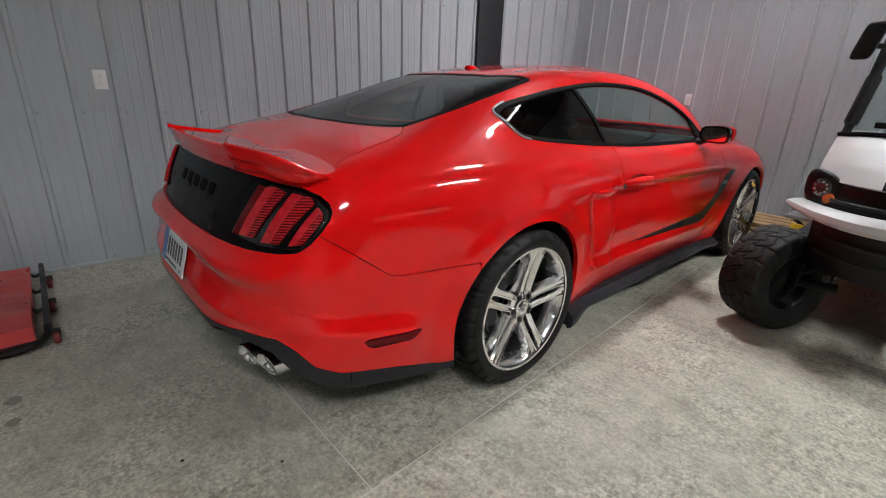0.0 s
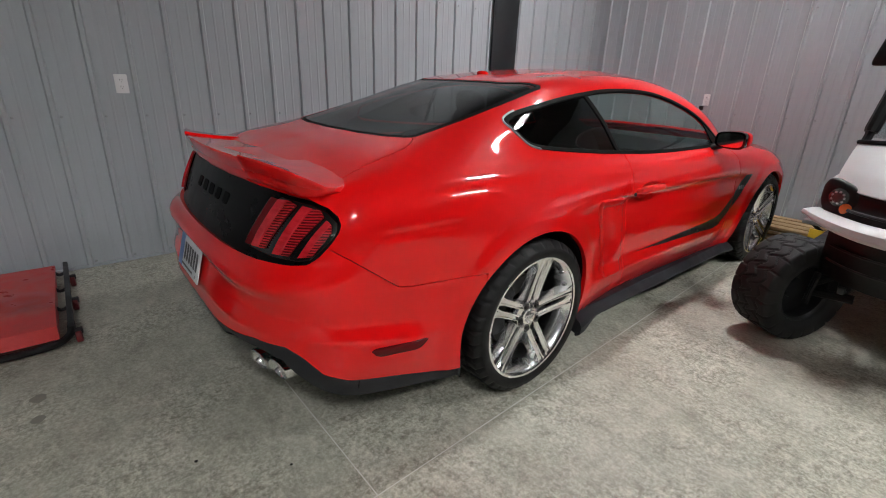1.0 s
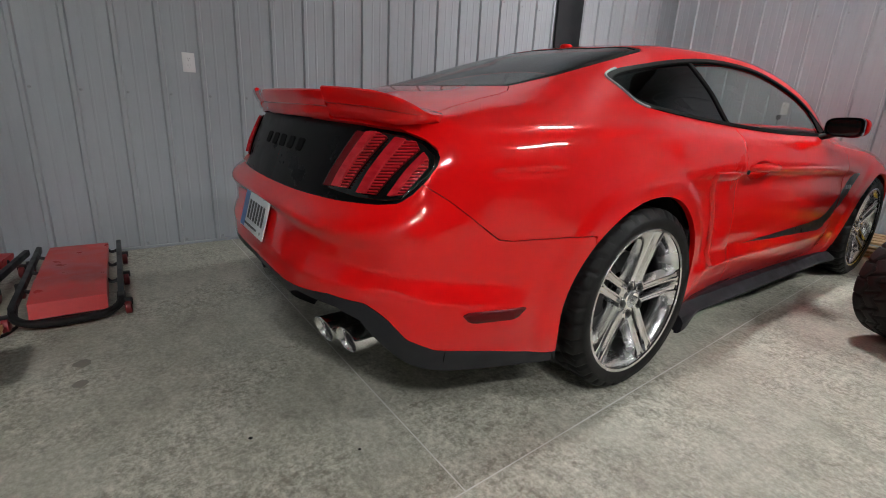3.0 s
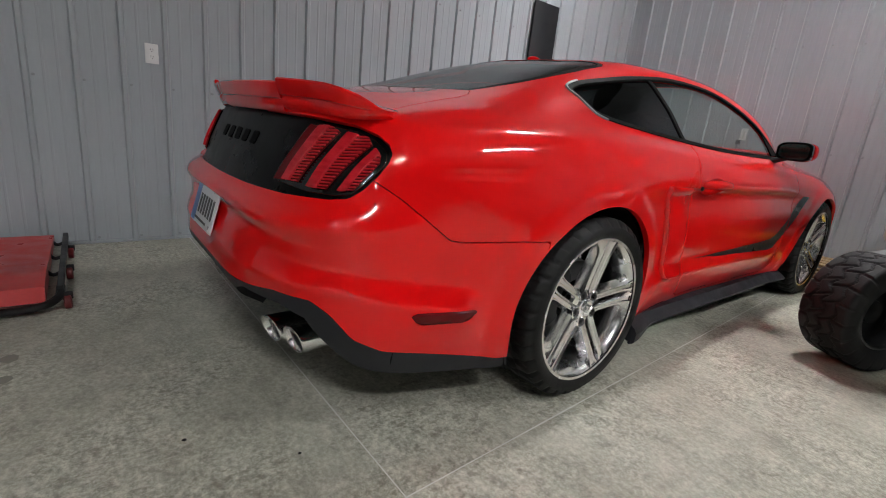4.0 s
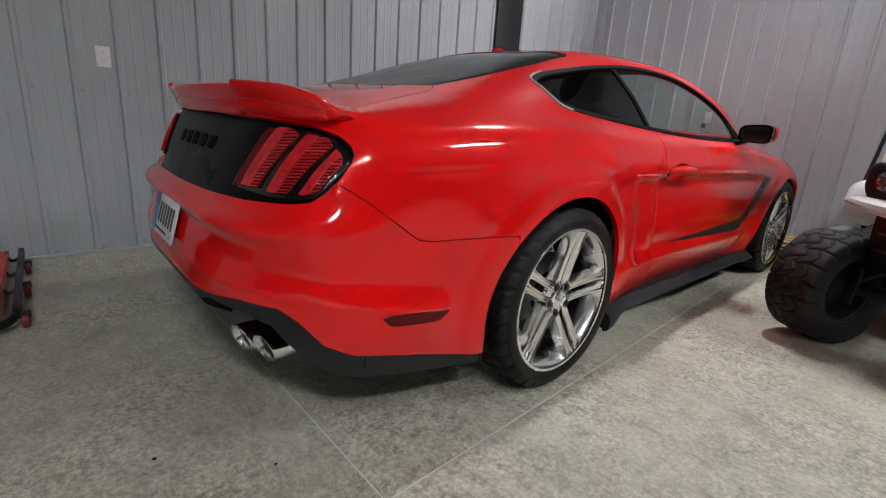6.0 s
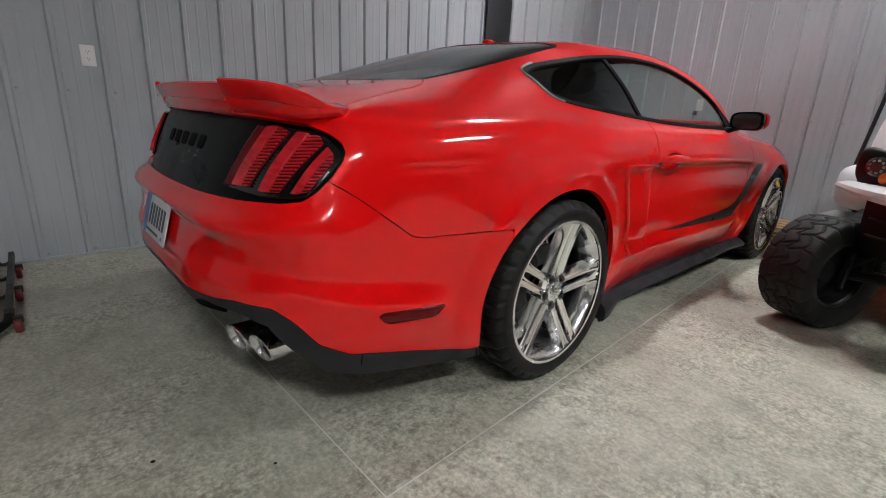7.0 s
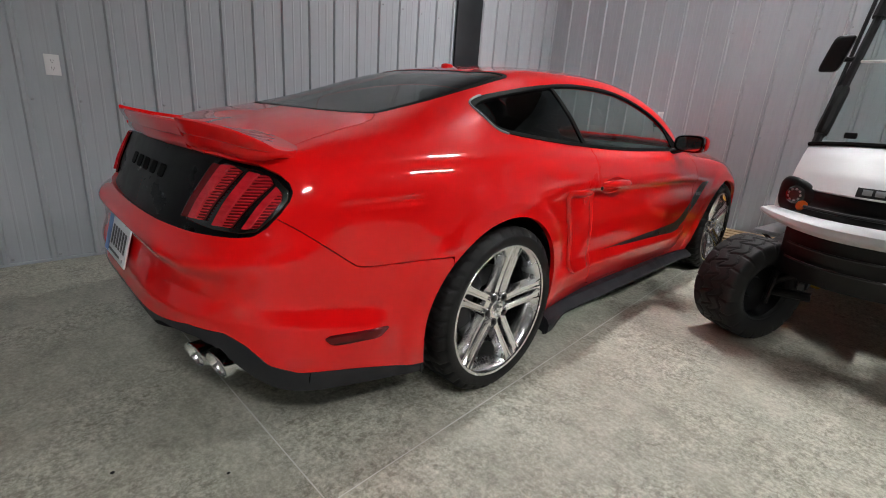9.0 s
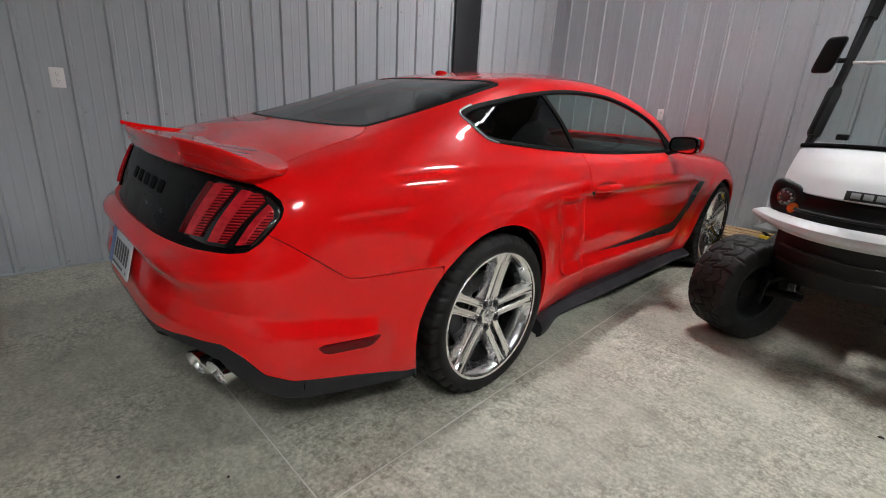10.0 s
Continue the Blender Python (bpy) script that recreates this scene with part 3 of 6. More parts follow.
def form(g):
    """Fine forms on the hull: swollen wheel arches, hip, sunken door flank, bumper corner fold."""
    x, y, z = g[..., 0], g[..., 1], g[..., 2]
    flank = step(0.70, 0.80, x) * (z < 0.98)
    rr = np.hypot(y, z - 0.345)
    rf = np.hypot(y - 2.72, z - 0.345)
    # flat flared bands round the wheel openings
    x = x + flank * (0.007 * (1 - step(0.440, 0.492, rr)) + 0.007 * (1 - step(0.428, 0.480, rf)))
    # shallow groove above the quarter, a long pinch
    pinch = bell(z - (0.826 + 0.03 * (y + 0.5)), 0.013) * step(-0.74, -0.62, y) * (1 - step(-0.46, -0.36, y))
    x = x - flank * 0.007 * pinch
    # the bulge over the bumper's corner, which ends below in a fold
    zf = np.interp(y, (-1.05, -0.93, -0.815, -0.5), (0.492, 0.488, 0.464, 0.414))
    swell = np.clip((zf + 0.065 - z) / 0.065, 0, 1) * step(0.26, 0.40, z) * (1 - step(-0.60, -0.44, y)) * step(0.1, 0.5, x)
    x = x + 0.025 * swell * step(0.3, 0.8, x)
    y = y - 0.020 * swell * (1 - step(0.6, 0.85, x))
    # the lower door flares out to a fold and tucks in under it
    zd = 0.384 - 0.012 * (y - 0.8)
    flare = np.clip((zd + 0.072 - z) / 0.072, 0, 1) * np.clip((z - 0.20) / (zd - 0.20), 0, 1) * step(0.40, 0.52, y) * (1 - step(1.96, 2.16, y))
    x = x + 0.026 * flare * step(0.6, 0.7, x)
    return np.stack([x, y, z], -1)


class Skin:
    """A piece of surface: points, outward normals and faces."""

    def __init__(self, v, n, f):
        self.v, self.n, self.f = v, n, f

    def clip(self, keep):
        """Keeps the part where the value at the points is above nothing, cut clean across the faces."""
        keep = np.where(np.abs(keep) < 1e-6, 1e-6, keep)
        v, n, made, out = list(self.v), list(self.n), {}, []
        inside = keep > 0
        for f in self.f:
            k = sum(inside[i] for i in f)
            if k == len(f):
                out.append(f)
            elif k:
                g = []
                for a, b in zip(f, f[1:] + f[:1]):
                    if inside[a]:
                        g.append(a)
                    if inside[a] != inside[b]:
                        key = (a, b) if a < b else (b, a)
                        if key not in made:
                            t = keep[key[0]] / (keep[key[0]] - keep[key[1]])
                            made[key] = len(v)
                            v.append(self.v[key[0]] * (1 - t) + self.v[key[1]] * t)
                            n.append(self.n[key[0]] * (1 - t) + self.n[key[1]] * t)
                        g.append(made[key])
                if len(g) > 2:
                    out.append(tuple(g))
        used = sorted({i for f in out for i in f})
        index = {i: k for k, i in enumerate(used)}
        return Skin(np.array([v[i] for i in used]).reshape(-1, 3), np.array([n[i] for i in used]).reshape(-1, 3), [tuple(index[i] for i in f) for f in out])

    def moved(self, d):
        n = self.n / np.maximum(np.linalg.norm(self.n, axis=1, keepdims=True), 1e-9)
        return Skin(self.v + d * n, self.n, self.f)

    def mesh(self, sides="R", rim=0.012, both=0.0):
        """A bmesh of the right piece, the left one (L) or both in one (B), its edges folded inwards by rim."""
        bm = bmesh.new()
        n = self.n / np.maximum(np.linalg.norm(self.n, axis=1, keepdims=True), 1e-9)
        for sx in {"R": (1,), "L": (-1,), "B": (1, -1)}[sides]:
            vs = [bm.verts.new((sx * p[0], p[1], p[2])) for p in self.v]
            count = {}
            for f in self.f:
                try:
                    bm.faces.new([vs[i] for i in (f if sx > 0 else f[::-1])])
                except ValueError:
                    continue
                for a, b in zip(f, f[1:] + f[:1]):
                    count.setdefault((min(a, b), max(a, b)), []).append((a, b))
            if rim:
                low = {}
                for (i, j), uses in count.items():
                    if len(uses) != 1 or (abs(self.v[i][0]) < 1e-4 and abs(self.v[j][0]) < 1e-4):
                        continue
                    a, b = uses[0]
                    for q in (a, b):
                        if q not in low:
                            p = self.v[q] - rim * n[q]
                            low[q] = bm.verts.new((sx * p[0], p[1], p[2]))
                    quad = (vs[b], vs[a], low[a], low[b])
                    bm.faces.new(quad if sx > 0 else quad[::-1])
        if sides == "B":
            bmesh.ops.remove_doubles(bm, verts=[v for v in bm.verts if abs(v.co.x) < 1e-4], dist=1e-4)
        return bm


def inside(p, q, outline):
    """Signed distance to a closed outline, above nothing inside it."""
    o = np.array(outline, float)
    best, odd = np.full(p.shape, 1e9), np.zeros(p.shape, bool)
    for (ax, ay), (bx, by) in zip(o, np.roll(o, -1, 0)):
        dx, dy = bx - ax, by - ay
        t = np.clip(((p - ax) * dx + (q - ay) * dy) / (dx * dx + dy * dy + 1e-12), 0, 1)
        best = np.minimum(best, np.hypot(p - ax - t * dx, q - ay - t * dy))
        cross = (ay > q) != (by > q)
        with np.errstate(divide="ignore", invalid="ignore"):
            odd ^= cross & (p < dx * (q - ay) / dy + ax)
    return np.where(odd, best, -best)


def rounded(corners, n=60):
    return smooth_line(corners, n, True)


def line_at(points, at):
    p = np.array(points, float)
    return np.interp(at, p[:, 0], p[:, 1])


G = form(hull())
du, dv = np.gradient(G, axis=0), np.gradient(G, axis=1)
NRM = np.cross(du, dv)
nu, nv = G.shape[:2]
ID = np.arange(nu * nv).reshape(nu, nv)
QUADS = [tuple(int(k) for k in (ID[i, j], ID[i + 1, j], ID[i + 1, j + 1], ID[i, j + 1])) for i in range(nu - 1) for j in range(nv - 1)]
SKIN = Skin(G.reshape(-1, 3), NRM.reshape(-1, 3), QUADS)

GAP = 0.0015
DLO = rounded([(0.062, 1.128), (0.085, 1.142), (0.16, 1.165), (0.30, 1.193), (0.52, 1.231), (0.78, 1.260), (1.02, 1.266), (1.26, 1.252), (1.47, 1.210), (1.66, 1.145), (1.80, 1.070), (1.90, 0.990), (1.90, 0.957), (1.45, 0.957), (1.0, 0.968), (0.62, 0.990), (0.38, 1.010), (0.20, 1.029), (0.115, 1.046), (0.085, 1.072), (0.066, 1.112)], 160)
REAR_GLASS_LINE = [(0, -0.47), (0.25, -0.45), (0.40, -0.415), (0.475, -0.375), (0.505, -0.345), (0.515, -0.1), (0.515, 0.2), (0.505, 0.40), (0.485, 0.425), (0.43, 0.405), (0.30, 0.345), (0.15, 0.305), (0, 0.295), (-0.4, 0.3), (-0.4, -0.4)]
SCREEN_LINE = [(0, 1.60), (0.30, 1.585), (0.52, 1.545), (0.575, 1.555), (0.62, 1.75), (0.66, 2.0), (0.68, 2.20), (0.60, 2.285), (0.35, 2.36), (0, 2.385), (-0.4, 2.3), (-0.4, 1.6)]
TAIL_LINE = [(-0.3, 0.7115), (0.0, 0.7115), (0.30, 0.714), (0.55, 0.721), (0.68, 0.729), (0.727, 0.738), (0.748, 0.765), (0.764, 0.805), (0.770, 0.838), (0.765, 0.862), (0.748, 0.885), (0.715, 0.906), (0.65, 0.926), (0.5, 0.937), (0.0, 0.945), (-0.3, 0.945)]
DECK_LINE = [(0, -0.30), (0.40, -0.34), (0.512, -0.352), (0.553, -0.395), (0.572, -0.45), (0.583, -0.52), (0.615, -0.66), (0.655, -0.79), (0.62, -0.855), (0.40, -0.93), (0, -0.975), (-0.4, -0.9), (-0.4, -0.3)]
HOOD_LINE = [(0, 2.33), (0.45, 2.27), (0.66, 2.20), (0.735, 2.45), (0.715, 2.9), (0.62, 3.3), (0.50, 3.43), (0, 3.52), (-0.4, 3.5), (-0.4, 2.3)]
DOOR_LINE = [(0.735, 0.985), (0.700, 0.93), (0.690, 0.85), (0.700, 0.70), (0.730, 0.50), (0.765, 0.36), (0.825, 0.262), (0.90, 0.235), (1.5, 0.230), (2.06, 0.232), (2.105, 0.27), (2.09, 0.45), (2.10, 0.75), (2.075, 0.86), (2.00, 0.935), (1.95, 0.975), (1.5, 0.978), (1.0, 0.985)]


def cut(skin, f):
    return skin.clip(f(skin.v[:, 0], skin.v[:, 1], skin.v[:, 2]))


bumper_seam = lambda y: line_at([(-1.2, 0.80), (-0.865, 0.80), (-0.845, 0.785), (-0.80, 0.755), (-0.645, 0.637), (-0.60, 0.630), (0.0, 0.628)], y)
lip_line = lambda x, y: line_at([(-1.2, 0.418), (-1.10, 0.424), (-1.05, 0.454), (-0.99, 0.456), (-0.95, 0.422), (-0.90, 0.357), (-0.82, 0.315), (-0.61, 0.271), (-0.41, 0.225), (-0.3, 0.22)], y)
low_line = lambda x: line_at([(0.0, 0.272), (0.27, 0.278), (0.325, 0.35), (0.36, 0.395), (0.42, 0.417), (0.60, 0.420), (0.68, 0.400), (0.72, 0.335), (0.755, 0.27), (0.795, 0.224), (0.84, 0.188), (0.90, 0.165)], x)

car = empty("car", (0, 1.3, 0), label="glossy red two-door coupe with black trim and polished wheels", category="car")
ARCH = lambda y, z, R=0.392, F=0.378: np.minimum(np.hypot(y, z - 0.345) - R, np.hypot(y - 2.72, z - 0.345) - F)

# rough split: everything above the sill, outside the wheel arches
body = cut(SKIN, lambda x, y, z: np.where(x > 0.6, ARCH(y, z), 1.0))

# rear bumper cover and the dark valance under it
tail = cut(body, lambda x, y, z: np.minimum(bumper_seam(y) - z, -0.30 - y) - GAP)
tail_low = cut(tail, lambda x, y, z: np.minimum(lip_line(x, y) - z - 0.001, z - low_line(x)))
tail_up = cut(cut(tail, lambda x, y, z: z - lip_line(x, y) - 0.001), lambda x, y, z: np.where(y < -0.70, -inside(x, z, TAIL_LINE), 1))
bumper = part("rear_bumper", tail_up.mesh("B", 0.02), RED, car, smooth="keep")
part("rear_valance", tail_low.mesh("B", 0.03), CHARCOAL, car, "charcoal plastic lower lip", smooth="keep")

# tail panel, sunk between bumper and deck
sunk = cut(SKIN, lambda x, y, z: np.where((y < -0.70), inside(x, z, TAIL_LINE) + 0.006, -1)).moved(-0.016)
part("tail_panel", sunk.mesh("B", 0.0), BLACK_PANEL, car, "black trunk panel between the lamps", smooth="keep")

# deck lid
top = cut(body, lambda x, y, z: np.maximum(z - bumper_seam(y), y + 0.30) - GAP)
top = cut(top, lambda x, y, z: np.where((y < -0.70), -inside(x, z, TAIL_LINE), 1))
on_deck = lambda x, y, z: np.where((z > 0.9) & (y < -0.2), inside(x, y, DECK_LINE), -1)
in_glass = lambda x, y, z: np.where((z > 0.95) & (y < 0.6), inside(x, y, REAR_GLASS_LINE), -1)
in_screen = lambda x, y, z: np.where((z > 0.93) & (y > 1.3), inside(x, y, SCREEN_LINE), -1)
in_dlo = lambda x, y, z: np.where((x > 0.5) & (z > 0.93) & (y > 0.0) & (y < 2.1), inside(y, z, DLO), -1)
on_hood = lambda x, y, z: np.where((z > 0.72) & (y > 2.1), inside(x, y, HOOD_LINE), -1)
in_door = lambda x, y, z: np.where((x > 0.6) & (y > 0.5) & (y < 2.3), inside(y, z, DOOR_LINE), -1)
deck = cut(cut(top, lambda x, y, z: on_deck(x, y, z) - GAP), lambda x, y, z: -in_glass(x, y, z) - GAP)
part("deck_lid", deck.mesh("B", 0.012), RED, car, smooth="keep")
rest = cut(cut(top, lambda x, y, z: -on_deck(x, y, z) - GAP), lambda x, y, z: -in_glass(x, y, z) - GAP)
part("rear_window", cut(SKIN, lambda x, y, z: in_glass(x, y, z) - 0.002).moved(-0.003).mesh("B", 0.0), REAR_GLASS, car, "dark tinted rear window", smooth="keep")
part("windshield", cut(SKIN, lambda x, y, z: in_screen(x, y, z) - 0.002).moved(-0.003).mesh("B", 0.0), CLEAR_GLASS, car, smooth="keep")
rest = cut(rest, lambda x, y, z: -in_screen(x, y, z) - GAP)
part("hood", cut(rest, lambda x, y, z: on_hood(x, y, z) - GAP).mesh("B", 0.015), RED, car, smooth="keep")
rest = cut(rest, lambda x, y, z: -on_hood(x, y, z) - GAP)
rest = cut(rest, lambda x, y, z: -in_dlo(x, y, z))
cup = lambda y, z: 1 - ((y - 0.865) / 0.118) ** 2 - ((z - 0.798) / 0.040) ** 2
door_skin = cut(cut(rest, lambda x, y, z: in_door(x, y, z) - GAP), lambda x, y, z: np.where(x > 0.6, -cup(y, z), 1))
rest = cut(rest, lambda x, y, z: -in_door(x, y, z) - GAP)
quarter = cut(rest, lambda x, y, z: 1.99 + 0.06 * (z > 0.98) - y - np.where(z > 0.96, 0, GAP))
front = cut(rest, lambda x, y, z: y - 1.99 - 0.06 * (z > 0.98) - GAP)
shell = part("body_shell", quarter.mesh("B", 0.02), RED, car, smooth="keep")
fender = cut(front, lambda x, y, z: np.minimum(3.05 + 0.35 * np.clip(z - 0.5, 0, 1) - y, x - 0.3) - GAP)
nose = cut(front, lambda x, y, z: y - 3.05 - 0.35 * np.clip(z - 0.5, 0, 1) - GAP)
part("front_bumper", nose.mesh("B", 0.02), RED, car, smooth="keep")
for sx, key in ((1, "R"), (-1, "L")):
    part("front_fender", fender.mesh(key, 0.02), RED, car, smooth="keep")
    door = part("door", door_skin.mesh(key, 0.015), RED, car, smooth="keep")

# ---- car: glass, trim and lamps ----
divider = lambda y, z: (y - (0.700 - 0.20 * (z - 0.98))) / 1.02
whole_fine = form(hull(1500, 36))
flat = whole_fine.reshape(-1, 3)
near = ((flat[:, 0] > 0.5) & (flat[:, 1] > -0.05) & (flat[:, 1] < 2.05) & (flat[:, 2] > 0.92) & (flat[:, 2] < 1.32)).reshape(whole_fine.shape[:2])
rows_in, cols_in = np.where(near.any(1))[0], np.where(near.any(0))[0]
side = whole_fine[rows_in[0]:rows_in[-1] + 1, cols_in[0]:cols_in[-1] + 1]
su, sv = np.gradient(side, axis=0), np.gradient(side, axis=1)
sid = np.arange(side.shape[0] * side.shape[1]).reshape(side.shape[:2])
SIDE = Skin(side.reshape(-1, 3), np.cross(su, sv).reshape(-1, 3), np.stack([sid[:-1, :-1], sid[1:, :-1], sid[1:, 1:], sid[:-1, 1:]], -1).reshape(-1, 4).tolist())
SIDE = cut(SIDE, lambda x, y, z: in_dlo(x, y, z) + 0.022)
glazing = cut(SKIN, lambda x, y, z: in_dlo(x, y, z) - 0.001).moved(-0.006)
frame_ring = cut(cut(SIDE, lambda x, y, z: 0.0075 - in_dlo(x, y, z)), lambda x, y, z: in_dlo(x, y, z) + 0.007)
bar = cut(cut(SIDE, lambda x, y, z: in_dlo(x, y, z) - 0.004).moved(-0.006), lambda x, y, z: 0.013 - np.abs(divider(y, z)))
for key in "RL":
    part("door_window", cut(glazing, lambda x, y, z: divider(y, z) - 0.006).mesh(key, 0.0), DARK_GLASS, car, "tinted side glass", smooth="keep")
    part("quarter_window", cut(glazing, lambda x, y, z: -divider(y, z) - 0.006).mesh(key, 0.0), QUARTER_GLASS, car, "dark quarter glass", smooth="keep")
    part("window_trim", frame_ring.moved(0.004).mesh(key, 0.012), TRIM, car, "black window surround", smooth="keep")
    part("pillar_trim", bar.moved(0.005).mesh(key, 0.008), TRIM, car, "black pillar strip", smooth="keep")
    edge = cut(cut(cut(SIDE, lambda x, y, z: -0.006 - in_dlo(x, y, z)), lambda x, y, z: in_dlo(x, y, z) + 0.0105), lambda x, y, z: np.minimum(0.15 - y, 1.0))
    part("bright_strip", edge.moved(0.007).mesh(key, 0.006), GREY_METAL, car, "thin bright strip at the quarter window", smooth="keep")
    foot = cut(cut(SKIN, lambda x, y, z: np.where((y > 1.72) & (z < 1.1), in_dlo(x, y, z) - 0.014, -1)), lambda x, y, z: y - 1.80 + 0.35 * (z - 0.96))
    part("mirror_corner", foot.moved(0.002).mesh(key, 0.006), TRIM, car, "black triangle at the mirror foot", smooth="keep")
rear_edge = cut(cut(SKIN, lambda x, y, z: in_glass(x, y, z) - 0.002), lambda x, y, z: 0.022 - in_glass(x, y, z))
part("rear_window_edge", rear_edge.moved(-0.001).mesh("B", 0.004), TRIM, car, "black rear window edge", smooth="keep")

# fine grid of the tail for the lamps
fine = whole_fine[:460, 4 * 36:9 * 36]
fu, fv = np.gradient(fine, axis=0), np.gradient(fine, axis=1)
fid = np.arange(fine.shape[0] * fine.shape[1]).reshape(fine.shape[:2])
TAIL = Skin(fine.reshape(-1, 3), np.cross(fu, fv).reshape(-1, 3), [tuple(int(k) for k in (fid[i, j], fid[i + 1, j], fid[i + 1, j + 1], fid[i, j + 1])) for i in range(fine.shape[0] - 1) for j in range(fine.shape[1] - 1)])
TAIL = cut(TAIL, lambda x, y, z: np.minimum(inside(x, z, TAIL_LINE) + 0.02, x - 0.40))
LAMP_LINE = [(0.470, 0.748), (0.60, 0.741), (0.69, 0.744), (0.725, 0.752), (0.746, 0.785), (0.760, 0.815), (0.763, 0.842), (0.752, 0.868), (0.715, 0.895), (0.66, 0.912), (0.555, 0.922), (0.545, 0.915)]
LENSES = (
    ((0.500, 0.756), (0.560, 0.758), (0.622, 0.905), (0.592, 0.915), (0.556, 0.912)),
    ((0.603, 0.751), (0.660, 0.754), (0.716, 0.880), (0.700, 0.897), (0.646, 0.904)),
    ((0.694, 0.754), (0.728, 0.762), (0.748, 0.810), (0.754, 0.838), (0.746, 0.858), (0.730, 0.872)),
)
for key in "RL":
    bezel = cut(TAIL, lambda x, y, z: inside(x, z, LAMP_LINE)).moved(-0.008)
    lamp = part("tail_light", bezel.mesh(key, 0.02), BLACK_GLOSS, car, "black tail lamp with three red bars", smooth="keep")
    smoke = cut(TAIL, lambda x, y, z: inside(x, z, [(0.445, 0.752), (0.495, 0.754), (0.549, 0.913), (0.512, 0.916)]))
    part("smoked_lens", smoke.moved(-0.004).mesh(key, 0.006), LENS_DARK, lamp, "smoked red inner lens", smooth="keep")
    for lens_line in LENSES:
        o = np.array(lens_line)
        lo, hi = o[0], o[-1]
        mid = lambda x, z, lo=lo, hi=hi, o=o: x - (lo[0] + (hi[0] - lo[0]) * (z - lo[1]) / (hi[1] - lo[1])) - 0.52 * (o[1][0] - o[0][0])
        whole = cut(TAIL, lambda x, y, z: inside(x, z, o))
        part("lens", cut(whole, lambda x, y, z: -mid(x, z)).moved(0.006).mesh(key, 0.014), LENS, lamp, "smooth red lens bar", smooth="keep")
        back = part("ribbed_lens", cut(whole, lambda x, y, z: mid(x, z)).moved(-0.002).mesh(key, 0.008), LENS_DARK, lamp, "ribbed red lens", smooth="keep")
        ribs = cut(cut(whole, lambda x, y, z: mid(x, z) - 0.001), lambda x, y, z: np.sin(2 * math.pi * (z - 0.10 * (x - 0.6)) / 0.0082) * 0.003 - 0.0004)
        part("rib", ribs.moved(0.0035).mesh(key, 0.006), LENS, lamp, smooth="keep")
tagged(lamp, "black tail lamp with three red bars")

# raised maker's lettering on the trunk panel, as plain dark bars
for k in range(5):
    x0 = -0.180 + 0.090 * k
    way = 1 if x0 > -0.02 else -1
    middle = k == 2
    x0 = 0.0 if middle else x0
    bar_line = rounded([(way * (x0 + u + (0 if middle else 0.22) * v), 0.852 + v) for u, v in ((-0.027, -0.020), (0, -0.021), (0.027, -0.020), (0.028, 0), (0.027, 0.020), (0, 0.021), (-0.027, 0.020), (-0.028, 0))], 24)
    strip = cut(SKIN, lambda x, y, z: np.where(y < -0.85, inside(x, z, bar_line), -1))
    part("emblem_bar", strip.moved(-0.0135).mesh("B" if middle else "R" if way > 0 else "L", 0.003), EMBLEM, car, "gloss black raised emblem bar", smooth="keep")

# side marker lamps, stripes, scoops
MARK = [(-0.757, 0.428), (-0.742, 0.432), (-0.545, 0.424), (-0.538, 0.418), (-0.572, 0.394), (-0.590, 0.391), (-0.715, 0.396), (-0.735, 0.402)]
STRIPE_LINE = [(0.785, 0.4455), (1.3, 0.452), (1.72, 0.462), (1.90, 0.474), (1.965, 0.500), (2.06, 0.585), (2.225, 0.737), (2.335, 0.735), (2.15, 0.560), (2.05, 0.460), (1.985, 0.418), (1.90, 0.405), (1.4, 0.424)]
SCOOP = [(0.415, 0.802), (0.585, 0.802), (0.605, 0.785), (0.607, 0.74), (0.640, 0.55), (0.692, 0.395), (0.66, 0.385), (0.545, 0.395), (0.515, 0.42), (0.490, 0.55), (0.445, 0.70)]
for key in "RL":
    mark = cut(SKIN, lambda x, y, z: np.where((x > 0.6) & (y < -0.4), inside(y, z, MARK), -1))
    part("side_marker", mark.moved(0.004).mesh(key, 0.008), LENS_DARK, car, "smoked red side marker", smooth="keep")
    vinyl = cut(SKIN, lambda x, y, z: np.where((x > 0.6) & (y > 0.5) & (y < 2.5), inside(y, z, STRIPE_LINE), -1))
    part("side_stripe", cut(vinyl, lambda x, y, z: np.abs(in_door(x, y, z)) - 0.005).moved(0.0012).mesh(key, 0.0), STRIPE, car, "charcoal side stripe", smooth="keep")
    scoop = cut(SKIN, lambda x, y, z: np.where((x > 0.6), inside(y, z, SCOOP), -1))
    depth = 0.017 + 0.013 * step(0.0, 0.13, scoop.v[:, 1] - np.interp(scoop.v[:, 2], (0.38, 0.55, 0.80), (0.52, 0.488, 0.41))) * step(0.37, 0.55, scoop.v[:, 2])
    n = scoop.n / np.linalg.norm(scoop.n, axis=1, keepdims=True)
    proud = Skin(scoop.v + n * depth[:, None], scoop.n, scoop.f)
    blade = part("side_scoop", proud.mesh(key, 0.022), RED, car, smooth="keep")
    mouth = cut(SKIN, lambda x, y, z: np.where((x > 0.6), inside(y, z, [(0.53, 0.778), (0.588, 0.782), (0.586, 0.755), (0.556, 0.722)]), -1))
    part("scoop_mouth", mouth.moved(0.0312).mesh(key, 0.003), RED, blade, smooth="keep")
